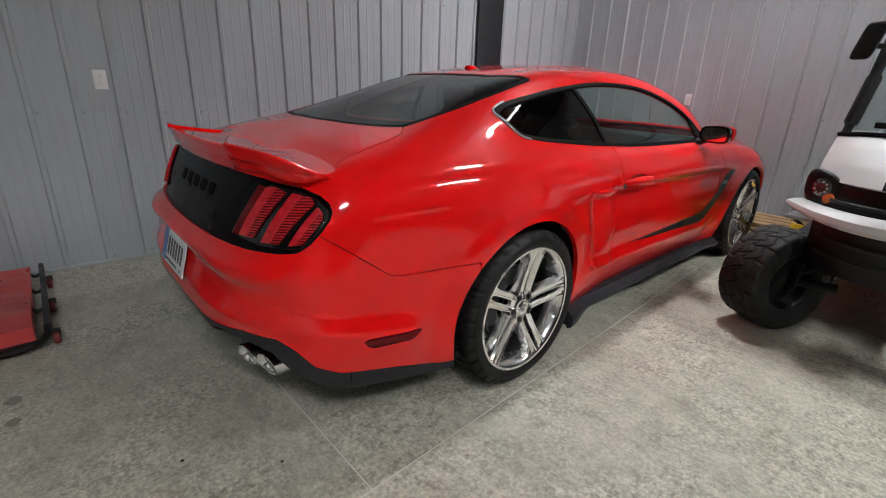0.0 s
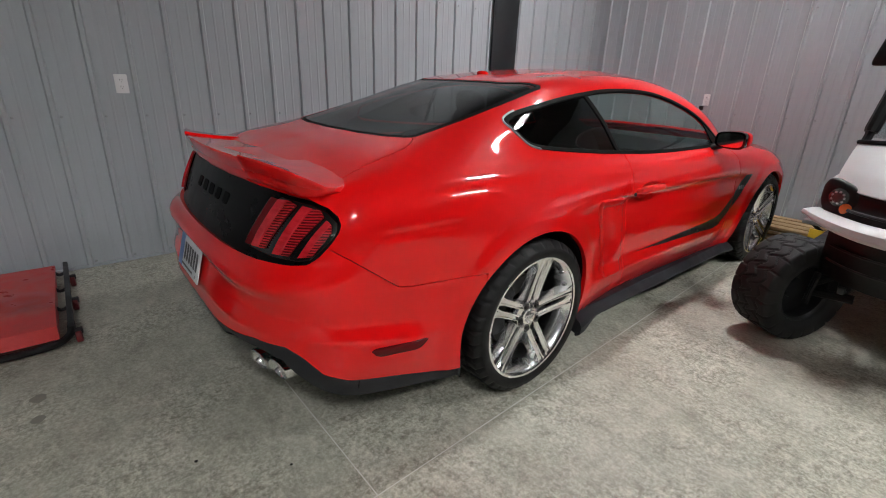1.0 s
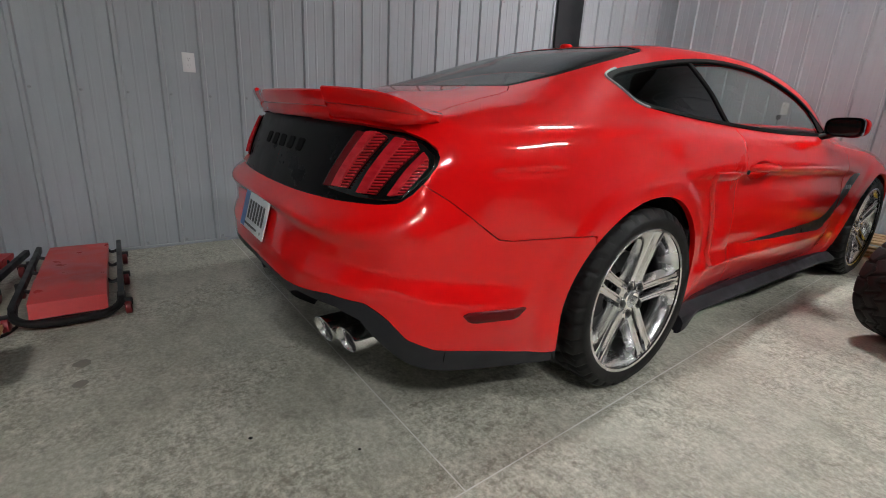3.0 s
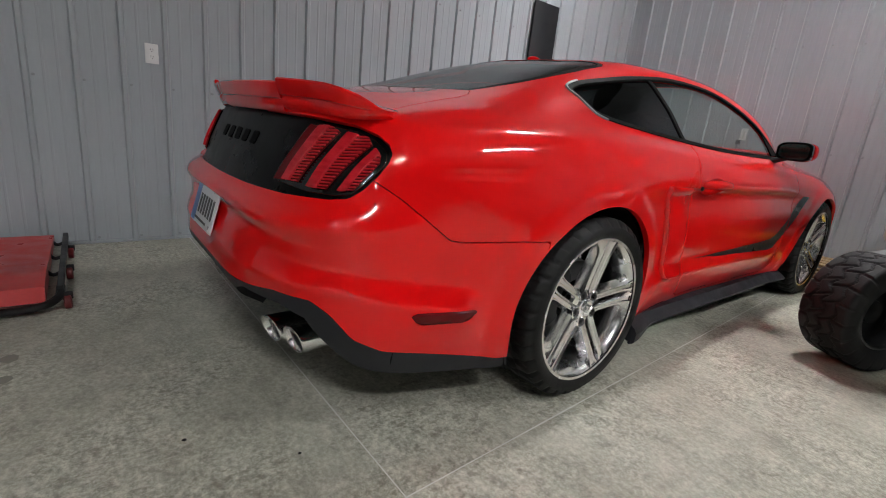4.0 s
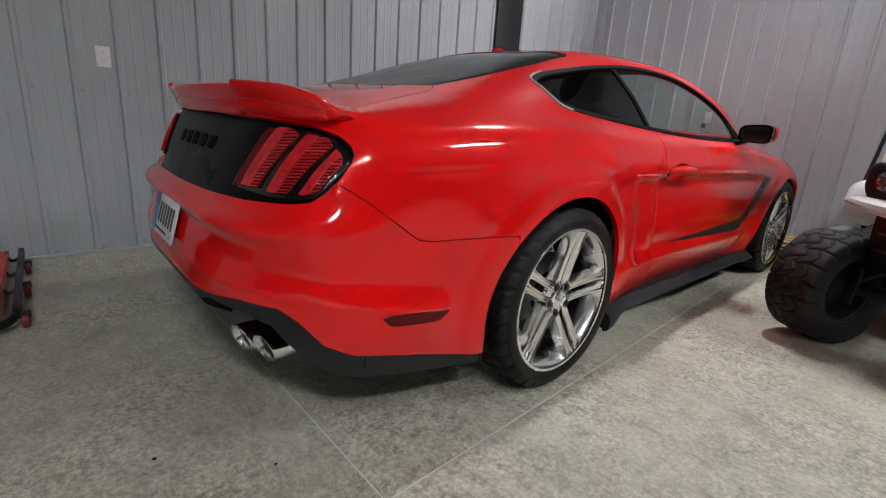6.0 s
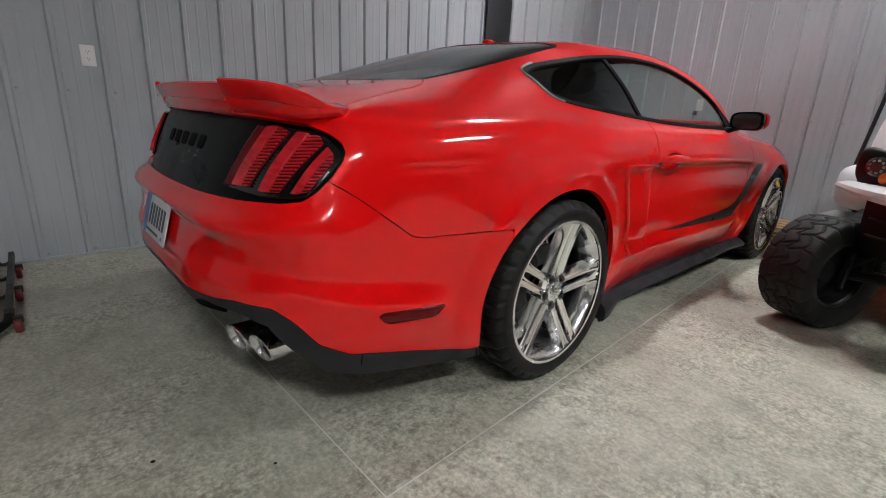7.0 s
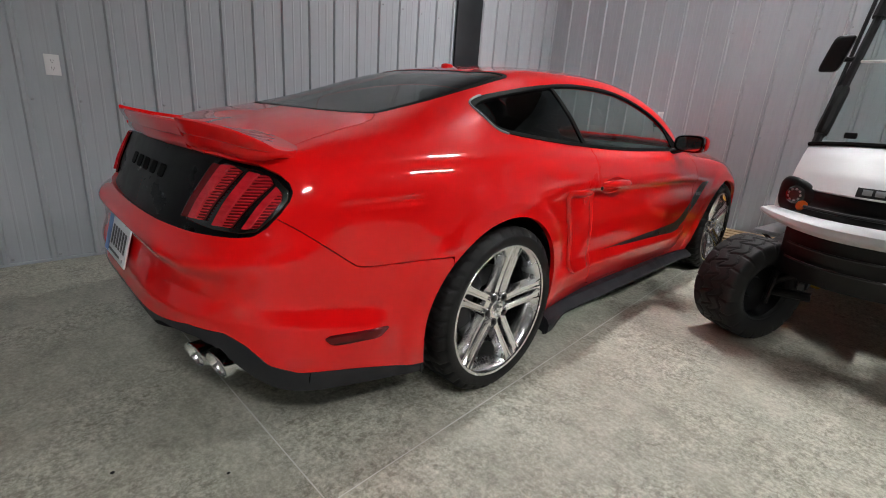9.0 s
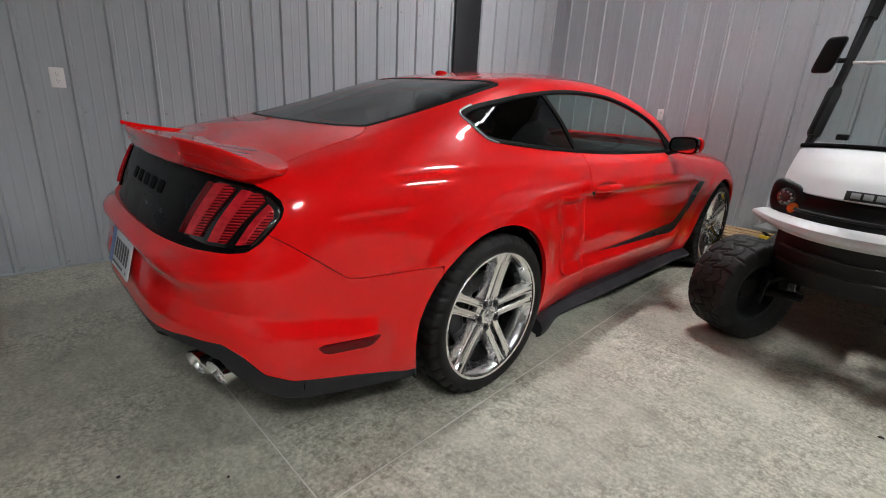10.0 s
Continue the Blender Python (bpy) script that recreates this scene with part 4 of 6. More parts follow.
# small number badge on the stripe, as plain bars
for key in "RL":
    for k in range(3):
        badge = cut(SKIN, lambda x, y, z: np.where(x > 0.6, np.minimum(0.010 - np.abs(y - 2.165 - 0.026 * k), 0.013 - np.abs(z - 0.655)), -1))
        part("badge_bar", badge.moved(0.003).mesh(key, 0.003), GREY_METAL, car, "grey badge bar", smooth="keep")


# ---- car: spoiler ----
def loft(bm, rings, cap=True):
    made = [[bm.verts.new(p) for p in ring] for ring in rings]
    n = len(made[0])
    for a, b in zip(made, made[1:]):
        for k in range(n):
            bm.faces.new((a[k], a[(k + 1) % n], b[(k + 1) % n], b[k]))
    if cap:
        bm.faces.new(made[0][::-1])
        bm.faces.new(made[-1])
    return made


def spoiler_ring(x):
    a = abs(x)
    at = lambda rows: float(np.interp(a, [r[0] for r in rows], [r[1] for r in rows]))
    yt = at(((0, -1.005), (0.2, -0.998), (0.40, -0.974), (0.55, -0.942), (0.62, -0.923), (0.665, -0.905), (0.69, -0.887), (0.705, -0.872)))
    zt = at(((0, 1.030), (0.3, 1.029), (0.5, 1.023), (0.60, 1.017), (0.655, 1.008), (0.69, 0.997), (0.705, 0.990)))
    yl = at(((0, -0.74), (0.4, -0.72), (0.58, -0.71), (0.64, -0.725), (0.69, -0.750), (0.705, -0.765)))
    zl = at(((0, 1.002), (0.3, 0.995), (0.5, 0.985), (0.6, 0.974), (0.68, 0.966), (0.705, 0.962)))
    zb = at(((0, 0.943), (0.3, 0.942), (0.55, 0.938), (0.65, 0.932), (0.705, 0.936)))
    top = lambda t, sag=0.012: (yl + (yt - yl) * t, zl + (zt - zl) * t**1.45 + sag * 0.0 * t)
    deep = zt - zb
    ring = [top(0), top(0.2), top(0.4), top(0.6), top(0.78), top(0.92), (yt + 0.006, zt + 0.0015), (yt, zt - 0.003), (yt + 0.001, zt - 0.010),
            (yt + 0.006, zt - 0.30 * deep), (yt + 0.014, zt - 0.52 * deep), (yt + 0.021, zt - 0.56 * deep), (yt + 0.022, zt - 0.75 * deep), (yt + 0.026, zb + 0.008), (yt + 0.036, zb),
            (yl + (yt + 0.06 - yl) * 0.6, zb + 0.004), (yl + 0.0, min(zb + 0.004, zl - 0.012))]
    shrink = math.sqrt(max(0.03, 1 - (max(0.0, a - 0.694) / 0.0275) ** 2))
    return [(x, -0.818 + (y + 0.818) * shrink, 0.963 + (z - 0.963) * shrink) for y, z in ring]


spoiler = None
for lo, hi, lift in ((-0.720, -0.371, 0.006), (-0.370, 0.370, -0.005), (0.371, 0.720, 0.006)):
    bm = bmesh.new()
    xs = sorted(set(np.linspace(lo, hi, 34).tolist()) | {v for k in (0.694, 0.699, 0.704, 0.709, 0.713, 0.716, 0.7185) for v in (-k, k) if lo < v < hi})
    loft(bm, [[(x, y - lift * 0.3, z + lift) for x, y, z in spoiler_ring(x)] for x in xs])
    if spoiler is None:
        spoiler = part("spoiler", bm, RED, car, angle=40)
    else:
        part("spoiler_section", bm, RED, spoiler, angle=40)

# ---- car: plate, exhaust, skirts ----
tilt = math.atan2(0.037, 0.135)
PLATE_AT = Matrix.Translation((0, -1.103, 0.582)) @ Matrix.Rotation(radians(90) - tilt, 4, "X")
bm = bmesh.new()
box(bm, (-0.1525, -0.076, -0.006), (0.1525, 0.076, 0.0), 0.003, PLATE_AT)
plate = part("license_plate", bm, PLATE_WHITE, car, "white and blue number plate with plain bars")
bm = bmesh.new()
box(bm, (-0.1505, -0.072, 0.0003), (-0.095, 0.072, 0.0012), 0, PLATE_AT)
part("blue_field", bm, PLATE_BLUE, plate, "blue plate field", smooth=False)
bm = bmesh.new()
box(bm, (-0.092, -0.060, 0.0003), (0.07, -0.052, 0.0012), 0, PLATE_AT)
part("text_bar", bm, STRIPE, plate, "dark bar", smooth=False)
for k in range(6):
    bm = bmesh.new()
    x0 = -0.075 + 0.036 * k
    box(bm, (x0, -0.034, 0.0003), (x0 + 0.020, 0.038, 0.0016), 0.0004, PLATE_AT)
    part("text_bar", bm, STRIPE, plate, "dark bar", smooth=False)
for cx, cz in ((-0.09, 0.066), (0.09, 0.066), (0.118, -0.056)):
    bm = bmesh.new()
    plate_of(bm, [(cx + 0.006 * math.cos(a), cz + 0.006 * math.sin(a)) for a in (2 * math.pi * k / 12 for k in range(12))], PLATE_AT @ Matrix.Translation((0, 0, 0.0003)), 0.002)
    part("bolt", bm, SCREW, plate, smooth=False)

seam = cut(cut(tail_low, lambda x, y, z: np.where(x > 0.6, 0.0022 - np.abs(y + 0.785), -1)), lambda x, y, z: z - 0.10)
for key in "RL":
    part("valance_seam", seam.moved(0.001).mesh(key, 0.002), TRIM, car, smooth="keep")

# dark diffuser inside the valance
bm = bmesh.new()
loft(bm, [[(x, -1.00 + 0.20 * abs(x), 0.40), (x, -0.98 + 0.20 * abs(x), 0.30 - 0.02 * math.cos(5 * x)), (x, -0.80, 0.28), (x, -0.45, 0.25), (x, -0.45, 0.46), (x, -0.95 + 0.2 * abs(x), 0.47)] for x in np.linspace(-0.70, 0.70, 29)])
diffuser = part("diffuser", bm, BLACK_SATIN, car, "black diffuser under the bumper")
for k in range(4):
    for s in (-1, 1):
        bm = bmesh.new()
        x = s * (0.10 + 0.055 * k)
        box(bm, (x - 0.004, -1.02 + 0.03 * k, 0.305), (x + 0.004, -0.86, 0.36), 0.002)
        part("fin", bm, BLACK_SATIN, diffuser)
for s in (-1, 1):
    for k in range(3):
        bm = bmesh.new()
        box(bm, (min(s * 0.42, s * 0.71), -0.955 + 0.012 * k, 0.375 - 0.022 * k), (max(s * 0.42, s * 0.71), -0.90, 0.383 - 0.022 * k), 0.002)
        part("fin", bm, BLACK_SATIN, diffuser)


def exhaust_tip(x, y):
    """A slash-cut polished tip, closed inside by a black disc."""
    bm = bmesh.new()
    rows = ((0.0450, -0.002), (0.0480, 0.0), (0.0485, 0.005), (0.0475, 0.012), (0.0470, 0.235), (0.042, 0.25))
    inner = ((0.0420, 0.001), (0.0410, 0.03), (0.0410, 0.22))
    seg, rings = 40, []
    for r, h in list(inner[::-1]) + list(rows):
        ring = []
        for s in range(seg):
            a = 2 * math.pi * s / seg
            slash = (0.024 * (0.5 + 0.5 * math.copysign(1, x) * math.cos(a)) + 0.026 * (0.5 - 0.5 * math.sin(a))) * max(0.0, 1 - h / 0.2)
            ring.append(bm.verts.new((x + r * math.cos(a), y + h + slash, 0.238 + r * math.sin(a) + 0.03 * h)))
        rings.append(ring)
    for a, b in zip(rings, rings[1:]):
        for k in range(seg):
            bm.faces.new((a[k], a[(k + 1) % seg], b[(k + 1) % seg], b[k]))
    tip = part("exhaust_tip", bm, TIP_STEEL, car, "polished slash-cut exhaust tip", angle=50)
    # The black disc stands for the shaded depth of the pipe.
    bm = bmesh.new()
    lathe(bm, [(0.0410, 0.0), (0.0001, 0.001)], Matrix.Translation((x, y + 0.20, 0.244)) @ Matrix.Rotation(radians(-90), 4, "X"), 24)
    part("dark_bore_disc", bm, BLACK_SATIN, tip)


for s in (-1, 1):
    exhaust_tip(s * 0.375, -1.012)
    exhaust_tip(s * 0.485, -0.978)

for s in (-1, 1):
    bm = bmesh.new()
    rings = []
    for y in np.linspace(0.40, 2.36, 50):
        kick = max(0.0, 1 - (y - 0.40) / 0.22)
        kick = kick * kick * (3 - 2 * kick)
        nose = max(0.0, (y - 2.16) / 0.2)
        out = 0.0 + 0.035 * kick + 0.02 * nose
        ring = [(0.76, 0.208), (0.838 + out * 0.6, 0.203), (0.845 + out, 0.194), (0.868 + out, 0.179), (0.880 + out, 0.167 - 0.01 * kick), (0.876 + out, 0.152 - 0.035 * kick), (0.866 + out, 0.147 - 0.04 * kick), (0.74, 0.150)]
        rings.append([(s * x, y, z) for x, z in ring])
    loft(bm, rings)
    skirt = part("side_skirt", bm, CHARCOAL, car, "charcoal plastic side skirt", angle=25)
    bm = bmesh.new()
    plate_of(bm, [(0.0, 0.02), (0.07, 0.055), (0.12, 0.075), (0.015, 0.10)], Matrix(((0, 0, s, s * 0.885), (1, 0, 0, 0.395), (0, 1, 0, 0.085), (0, 0, 0, 1))), 0.012)
    part("winglet", bm, CHARCOAL, skirt, smooth=False)

# ---- car: handles, mirrors, aerial ----
def blob(bm, centre, size, power=2.6, nu=28, nv=16, warp=None):
    """A rounded box: a superellipsoid."""
    f = lambda v: math.copysign(abs(v) ** (2 / power), v)
    rings = []
    for j in range(1, nv):
        b = math.pi * (j / nv - 0.5)
        ring = []
        for i in range(nu):
            a = 2 * math.pi * i / nu
            p = Vector((size[0] * f(math.cos(a)) * f(math.cos(b)), size[1] * f(math.sin(a)) * f(math.cos(b)), size[2] * f(math.sin(b))))
            ring.append(bm.verts.new(Vector(centre) + (warp(p) if warp else p)))
        rings.append(ring)
    for a, b in zip(rings, rings[1:]):
        for k in range(nu):
            bm.faces.new((a[k], a[(k + 1) % nu], b[(k + 1) % nu], b[k]))
    for ring, sign, flip in ((rings[0], -1, True), (rings[-1], 1, False)):
        tip = bm.verts.new(Vector(centre) + (warp(Vector((0, 0, sign * size[2]))) if warp else Vector((0, 0, sign * size[2]))))
        for k in range(nu):
            tri = (ring[k], ring[(k + 1) % nu], tip)
            bm.faces.new(tri[::-1] if flip else tri)


doors = [o for o in car.children if o.name.startswith("door") and "window" not in o.name]
for s, owner in zip((1, -1), doors):
    bm = bmesh.new()
    path = smooth_line([(s * 0.892, 0.735, 0.806), (s * 0.912, 0.745, 0.810), (s * 0.926, 0.785, 0.813), (s * 0.929, 0.86, 0.812), (s * 0.925, 0.945, 0.807), (s * 0.910, 0.985, 0.802), (s * 0.888, 0.996, 0.799)], 22)
    tube(bm, path, [0.010 + 0.010 * math.sin(math.pi * i / 21) for i in range(22)], 12, True, 1.05)
    part("handle", bm, RED, owner, "red pull handle")
    bowl = cut(SKIN, lambda x, y, z: np.where(x > 0.6, cup(y, z) + 0.02, -1))
    sunk_by = 0.034 * np.clip(cup(bowl.v[:, 1], bowl.v[:, 2]), 0, 1) ** 0.6 + 0.001
    bn = bowl.n / np.linalg.norm(bowl.n, axis=1, keepdims=True)
    bm = Skin(bowl.v - bn * sunk_by[:, None], bowl.n, bowl.f).mesh("R" if s > 0 else "L", 0)
    part("handle_cup", bm, RED, owner)
    bm = bmesh.new()
    blob(bm, (s * 0.904, 0.722, 0.792), (0.006, 0.010, 0.010), 2.0, 14, 8)
    part("keyhole", bm, BLACK_SATIN, owner)
    # mirror on its foot
    bm = bmesh.new()
    path = smooth_line([(s * 0.815, 1.77, 0.945), (s * 0.85, 1.765, 0.955), (s * 0.885, 1.755, 0.968), (s * 0.91, 1.75, 0.985)], 8)
    tube(bm, path, [0.035, 0.030, 0.028, 0.028, 0.028, 0.03, 0.032, 0.032], 12, True, 0.55)
    mirror = part("mirror", bm, BLACK_SATIN, owner, "door mirror with a black rim and a red cap")
    lean = lambda p, s=s: Vector((p.x, p.y + 0.10 * s * p.x * s * 0 - 0.25 * abs(p.x) * 0, p.z * (1.0 + 0.9 * s * p.x) + 0.0))
    bm = bmesh.new()
    blob(bm, (s * 0.918, 1.745, 1.003), (0.086, 0.060, 0.052), 3.6, 36, 20, lean)
    for v in bm.verts:
        if v.co.y < 1.722:
            v.co.y = 1.722
    part("mirror_rim", bm, BLACK_GLOSS, mirror, "gloss black rim")
    bm = bmesh.new()
    blob(bm, (s * 0.922, 1.790, 1.006), (0.090, 0.060, 0.050), 3.0, 36, 20, lean)
    for v in bm.verts:
        v.co.y = max(v.co.y, 1.765)
    part("mirror_cap", bm, RED, mirror, "red painted cap")
    bm = bmesh.new()
    plate_of(bm, [(0.072 * math.copysign(abs(math.cos(a)) ** 0.55, math.cos(a)), 0.041 * math.copysign(abs(math.sin(a)) ** 0.55, math.sin(a)) * (1 + 0.9 * 0.072 * math.cos(a))) for a in (2 * math.pi * k / 40 for k in range(40))], Matrix(((s, 0, 0, s * 0.918), (0, 0, -1, 1.7215), (0, 1, 0, 1.003), (0, 0, 0, 1))), 0.0015)
    part("mirror_glass", bm, CHROME, mirror, "silvered mirror glass", smooth=False)

bm = bmesh.new()
lathe(bm, [(0.034, -0.012), (0.034, 0.000), (0.031, 0.005), (0.022, 0.010), (0.011, 0.012), (0.0001, 0.0125)], Matrix.Translation((0, 0.50, 1.331)) @ Matrix.Rotation(radians(-4), 4, "X"), 28)
part("aerial_dome", bm, RED, car, "small red aerial dome on the roof")

# ---- car: underbody, wheel wells, cabin ----
# A plain dark box for the floor pan, added to block light below.
bm = bmesh.new()
box(bm, (-0.70, -0.50, 0.18), (0.70, 3.30, 0.25), 0.02)
part("underbody", bm, BLACK_SATIN, car)
for s in (-1, 1):
    for y, r in ((0.0, 0.405), (2.72, 0.39)):
        bm = bmesh.new()
        rings = []
        for x in (0.52, 0.60, 0.75, 0.875 if y < 1 else 0.865):
            rings.append([bm.verts.new((s * x, y + r * math.cos(a), 0.345 + r * math.sin(a))) for a in (math.radians(-25 + 230 * k / 36) for k in range(37))])
        for a, b in zip(rings, rings[1:]):
            for k in range(36):
                bm.faces.new((a[k], a[k + 1], b[k + 1], b[k]))
        bm.faces.new(rings[0])
        part("wheel_well", bm, BLACK_SATIN, car)

lining = cut(SKIN, lambda x, y, z: np.minimum(np.minimum(y + 0.60, 2.2 - y), z - 0.93))
for f in (in_glass, in_screen, in_dlo):
    lining = cut(lining, lambda x, y, z: -f(x, y, z) - 0.004)
part("headliner", lining.moved(-0.018).mesh("B", 0.0), CABIN, car, "dark cabin lining", smooth="keep")
flank = cut(SKIN, lambda x, y, z: np.minimum(np.minimum(y - 0.42, 2.2 - y), np.minimum(0.955 - z, z - 0.22)))
for key in "RL":
    part("door_lining", flank.moved(-0.05).mesh(key, 0.0), CABIN, car, "dark cabin lining", smooth="keep")
bm = bmesh.new()
box(bm, (-0.72, -0.52, 0.93), (0.72, 0.02, 0.965), 0.01)
part("parcel_shelf", bm, CABIN, car)
bm = bmesh.new()
loft(bm, [[(x, 1.78, 0.86), (x, 1.85, 0.93 + 0.02 * math.cos(x * 3)), (x, 2.05, 0.955), (x, 2.35, 0.93), (x, 2.35, 0.5), (x, 1.85, 0.55)] for x in np.linspace(-0.70, 0.70, 11)])
part("dashboard", bm, CABIN, car)
bm = bmesh.new()
wheel_m = Matrix.Translation((-0.37, 1.66, 0.86)) @ Matrix.Rotation(radians(68), 4, "X")
ring = [wheel_m @ Vector((0.18 * math.cos(a), 0.18 * math.sin(a), 0)) for a in (2 * math.pi * k / 32 for k in range(33))]
tube(bm, ring, 0.016, 8, False)
box(bm, (-0.06, -0.05, -0.02), (0.06, 0.06, 0.02), 0.01, wheel_m)
box(bm, (-0.17, -0.015, -0.01), (0.17, 0.015, 0.01), 0.004, wheel_m)
part("steering_wheel", bm, CABIN, car)
for x in (-0.37, 0.37):
    bm = bmesh.new()
    blob(bm, (x, 1.22, 0.50), (0.25, 0.27, 0.10), 3.2)
    seat = part("seat", bm, CABIN, car, "dark bucket seat")
    bm = bmesh.new()
    back = lambda p: Vector((p.x * (1 - 0.25 * max(0, p.z)), p.y - 0.30 * p.z, p.z))
    blob(bm, (x, 0.86, 0.82), (0.24, 0.075, 0.30), 3.0, 28, 16, back)
    part("seat_back", bm, CABIN, seat)
    bm = bmesh.new()
    blob(bm, (x, 0.755, 1.155), (0.125, 0.05, 0.075), 2.8)
    part("headrest", bm, CABIN, seat)
bm = bmesh.new()
blob(bm, (0, 0.36, 0.78), (0.62, 0.08, 0.22), 4)
part("rear_seat_back", bm, CABIN, car)


# ---- car: wheels ----
def tyre_mesh(radius, half, bead, grooves=True):
    shoulder = radius - 0.012
    prof = [(bead, half - 0.012), (bead + 0.010, half - 0.002), (bead + 0.022, half + 0.001), (bead + 0.045, half + 0.004), (shoulder - 0.016, half - 0.001), (shoulder - 0.004, half - 0.008), (radius - 0.005, half - 0.015)]
    tread = [(radius, half - 0.026), (radius, half * 0.42), (radius - 0.007, half * 0.40), (radius - 0.007, half * 0.30), (radius + 0.001, half * 0.28), (radius + 0.001, half * 0.06), (radius - 0.007, half * 0.04)]
    prof = prof + tread
    prof = prof + [(r, -h) for r, h in prof[::-1]]
    n = len(prof)

    def bumpy(a, i):
        h = prof[i][1]
        across = abs(h) / half
        if i < 5 or i > n - 6 or (prof[i][0] < radius - 0.006 and abs(h) < half * 0.6):
            return 0
        k = (a * 34 / (2 * math.pi) + 0.9 * across) % 1
        return -0.014 if k < 0.20 and across > 0.25 else 0

    bm = bmesh.new()
    lathe(bm, prof, WHEEL_M, 272, bumpy if grooves else None)
    me = bpy.data.meshes.new("tyre")
    for f in bm.faces:
        f.smooth = True
    for e in bm.edges:
        if len(e.link_faces) == 2 and e.calc_face_angle(0) > radians(30):
            e.smooth = False
    bm.to_mesh(me)
    bm.free()
    me.materials.append(TYRE)
    return me


WHEEL_M = Matrix(((0, 0, 1, 0), (1, 0, 0, 0), (0, 1, 0, 0), (0, 0, 0, 1)))


def finish(name, bm, mat, angle=34, normals=True):
    if normals:
        bmesh.ops.recalc_face_normals(bm, faces=bm.faces)
    for f in bm.faces:
        f.smooth = True
    for e in bm.edges:
        if len(e.link_faces) == 2 and e.calc_face_angle(0) > radians(angle):
            e.smooth = False
    me = bpy.data.meshes.new(name)
    bm.to_mesh(me)
    bm.free()
    me.materials.append(mat)
    return me


def barrel_mesh():
    bm = bmesh.new()
    prof = [(0.255, -0.255), (0.262, -0.25), (0.262, -0.235), (0.245, -0.225), (0.238, -0.10), (0.236, -0.060), (0.243, -0.028), (0.252, -0.014), (0.258, -0.006), (0.266, -0.003), (0.2685, 0.001), (0.2685, 0.005), (0.266, 0.0065), (0.262, 0.004), (0.258, 0.004)]
    lathe(bm, prof[::-1], WHEEL_M, 96)
    return finish("rim", bm, BARREL, 40, False)


def spoke_mesh():
    """One of a pair of facetted bars, from the hub out to the rim, along +y at z = 0."""
    bm = bmesh.new()
    rings = []
    for t in np.linspace(0, 1, 13):
        r = 0.036 + t * 0.219
        w = 0.0135 + 0.0025 * t + 0.007 * max(0, t - 0.86) / 0.14
        top = -0.030 + 0.031 * t**1.4
        deep = 0.046 - 0.010 * t
        z = 0.0235 + 0.001 * t
        rings.append([(top - deep, r, z - 0.7 * w), (top - 0.013, r, z - 1.05 * w), (top - 0.0015, r, z - 0.84 * w), (top, r, z - 0.42 * w), (top - 0.0055, r, z - 0.22 * w), (top - 0.006, r, z + 0.50 * w), (top - 0.0005, r, z + 0.66 * w), (top - 0.001, r, z + 0.88 * w), (top - 0.012, r, z + 1.12 * w), (top - deep, r, z + 1.6 * w)])
    made = [[bm.verts.new(p) for p in ring] for ring in rings]
    n = len(made[0])
    for a, b in zip(made, made[1:]):
        for k in range(n):
            bm.faces.new((a[k], a[(k + 1) % n], b[(k + 1) % n], b[k]))
    bm.faces.new(made[0][::-1])
    bm.faces.new(made[-1])
    return finish("spoke", bm, ALLOY, 9)


def hub_mesh():
    """The hub with a pocket ring round each stud."""
    bm = bmesh.new()
    lathe(bm, [(0.080, -0.078), (0.079, -0.052), (0.070, -0.041), (0.046, -0.036), (0.041, -0.027), (0.036, -0.0245), (0.030, -0.0245), (0.0001, -0.0245)], WHEEL_M, 60)
    for k in range(5):
        a = radians(36 + 72 * k)
        lathe(bm, [(0.0225, -0.055), (0.0225, -0.0275), (0.0205, -0.0255), (0.0180, -0.0275), (0.0165, -0.040)], Matrix.Translation((0, 0.0565 * math.cos(a), 0.0565 * math.sin(a))) @ WHEEL_M, 20)
    return finish("hub", bm, ALLOY, 30)


def nut_mesh():
    bm = bmesh.new()
    lathe(bm, [(0.0165, -0.031), (0.0165, -0.0285), (0.013, -0.0285), (0.013, -0.036), (0.0105, -0.036), (0.0105, -0.020), (0.008, -0.0185), (0.0001, -0.0185)], WHEEL_M, 12)
    return finish("lug_nut", bm, NUT_STEEL, 30)


def disc_mesh():
    bm = bmesh.new()
    lathe(bm, [(0.09, -0.090), (0.165, -0.090), (0.166, -0.092), (0.166, -0.116), (0.09, -0.118)], WHEEL_M, 64)
    return finish("brake_disc", bm, IRON, 30)


def caliper_mesh():
    bm = bmesh.new()
    rings = []
    for k in range(13):
        a = radians(120 + 80 * k / 12)
        c, sn = math.cos(a), math.sin(a)
        rings.append([(x, r * c, r * sn) for x, r in ((-0.070, 0.115), (-0.066, 0.145), (-0.070, 0.182), (-0.135, 0.186), (-0.135, 0.115))])
    made = [[bm.verts.new(p) for p in ring] for ring in rings]
    for a, b in zip(made, made[1:]):
        for k in range(5):
            bm.faces.new((a[k], a[(k + 1) % 5], b[(k + 1) % 5], b[k]))
    bm.faces.new(made[0][::-1])
    bm.faces.new(made[-1])
    return finish("caliper", bm, DARK_METAL, 30)


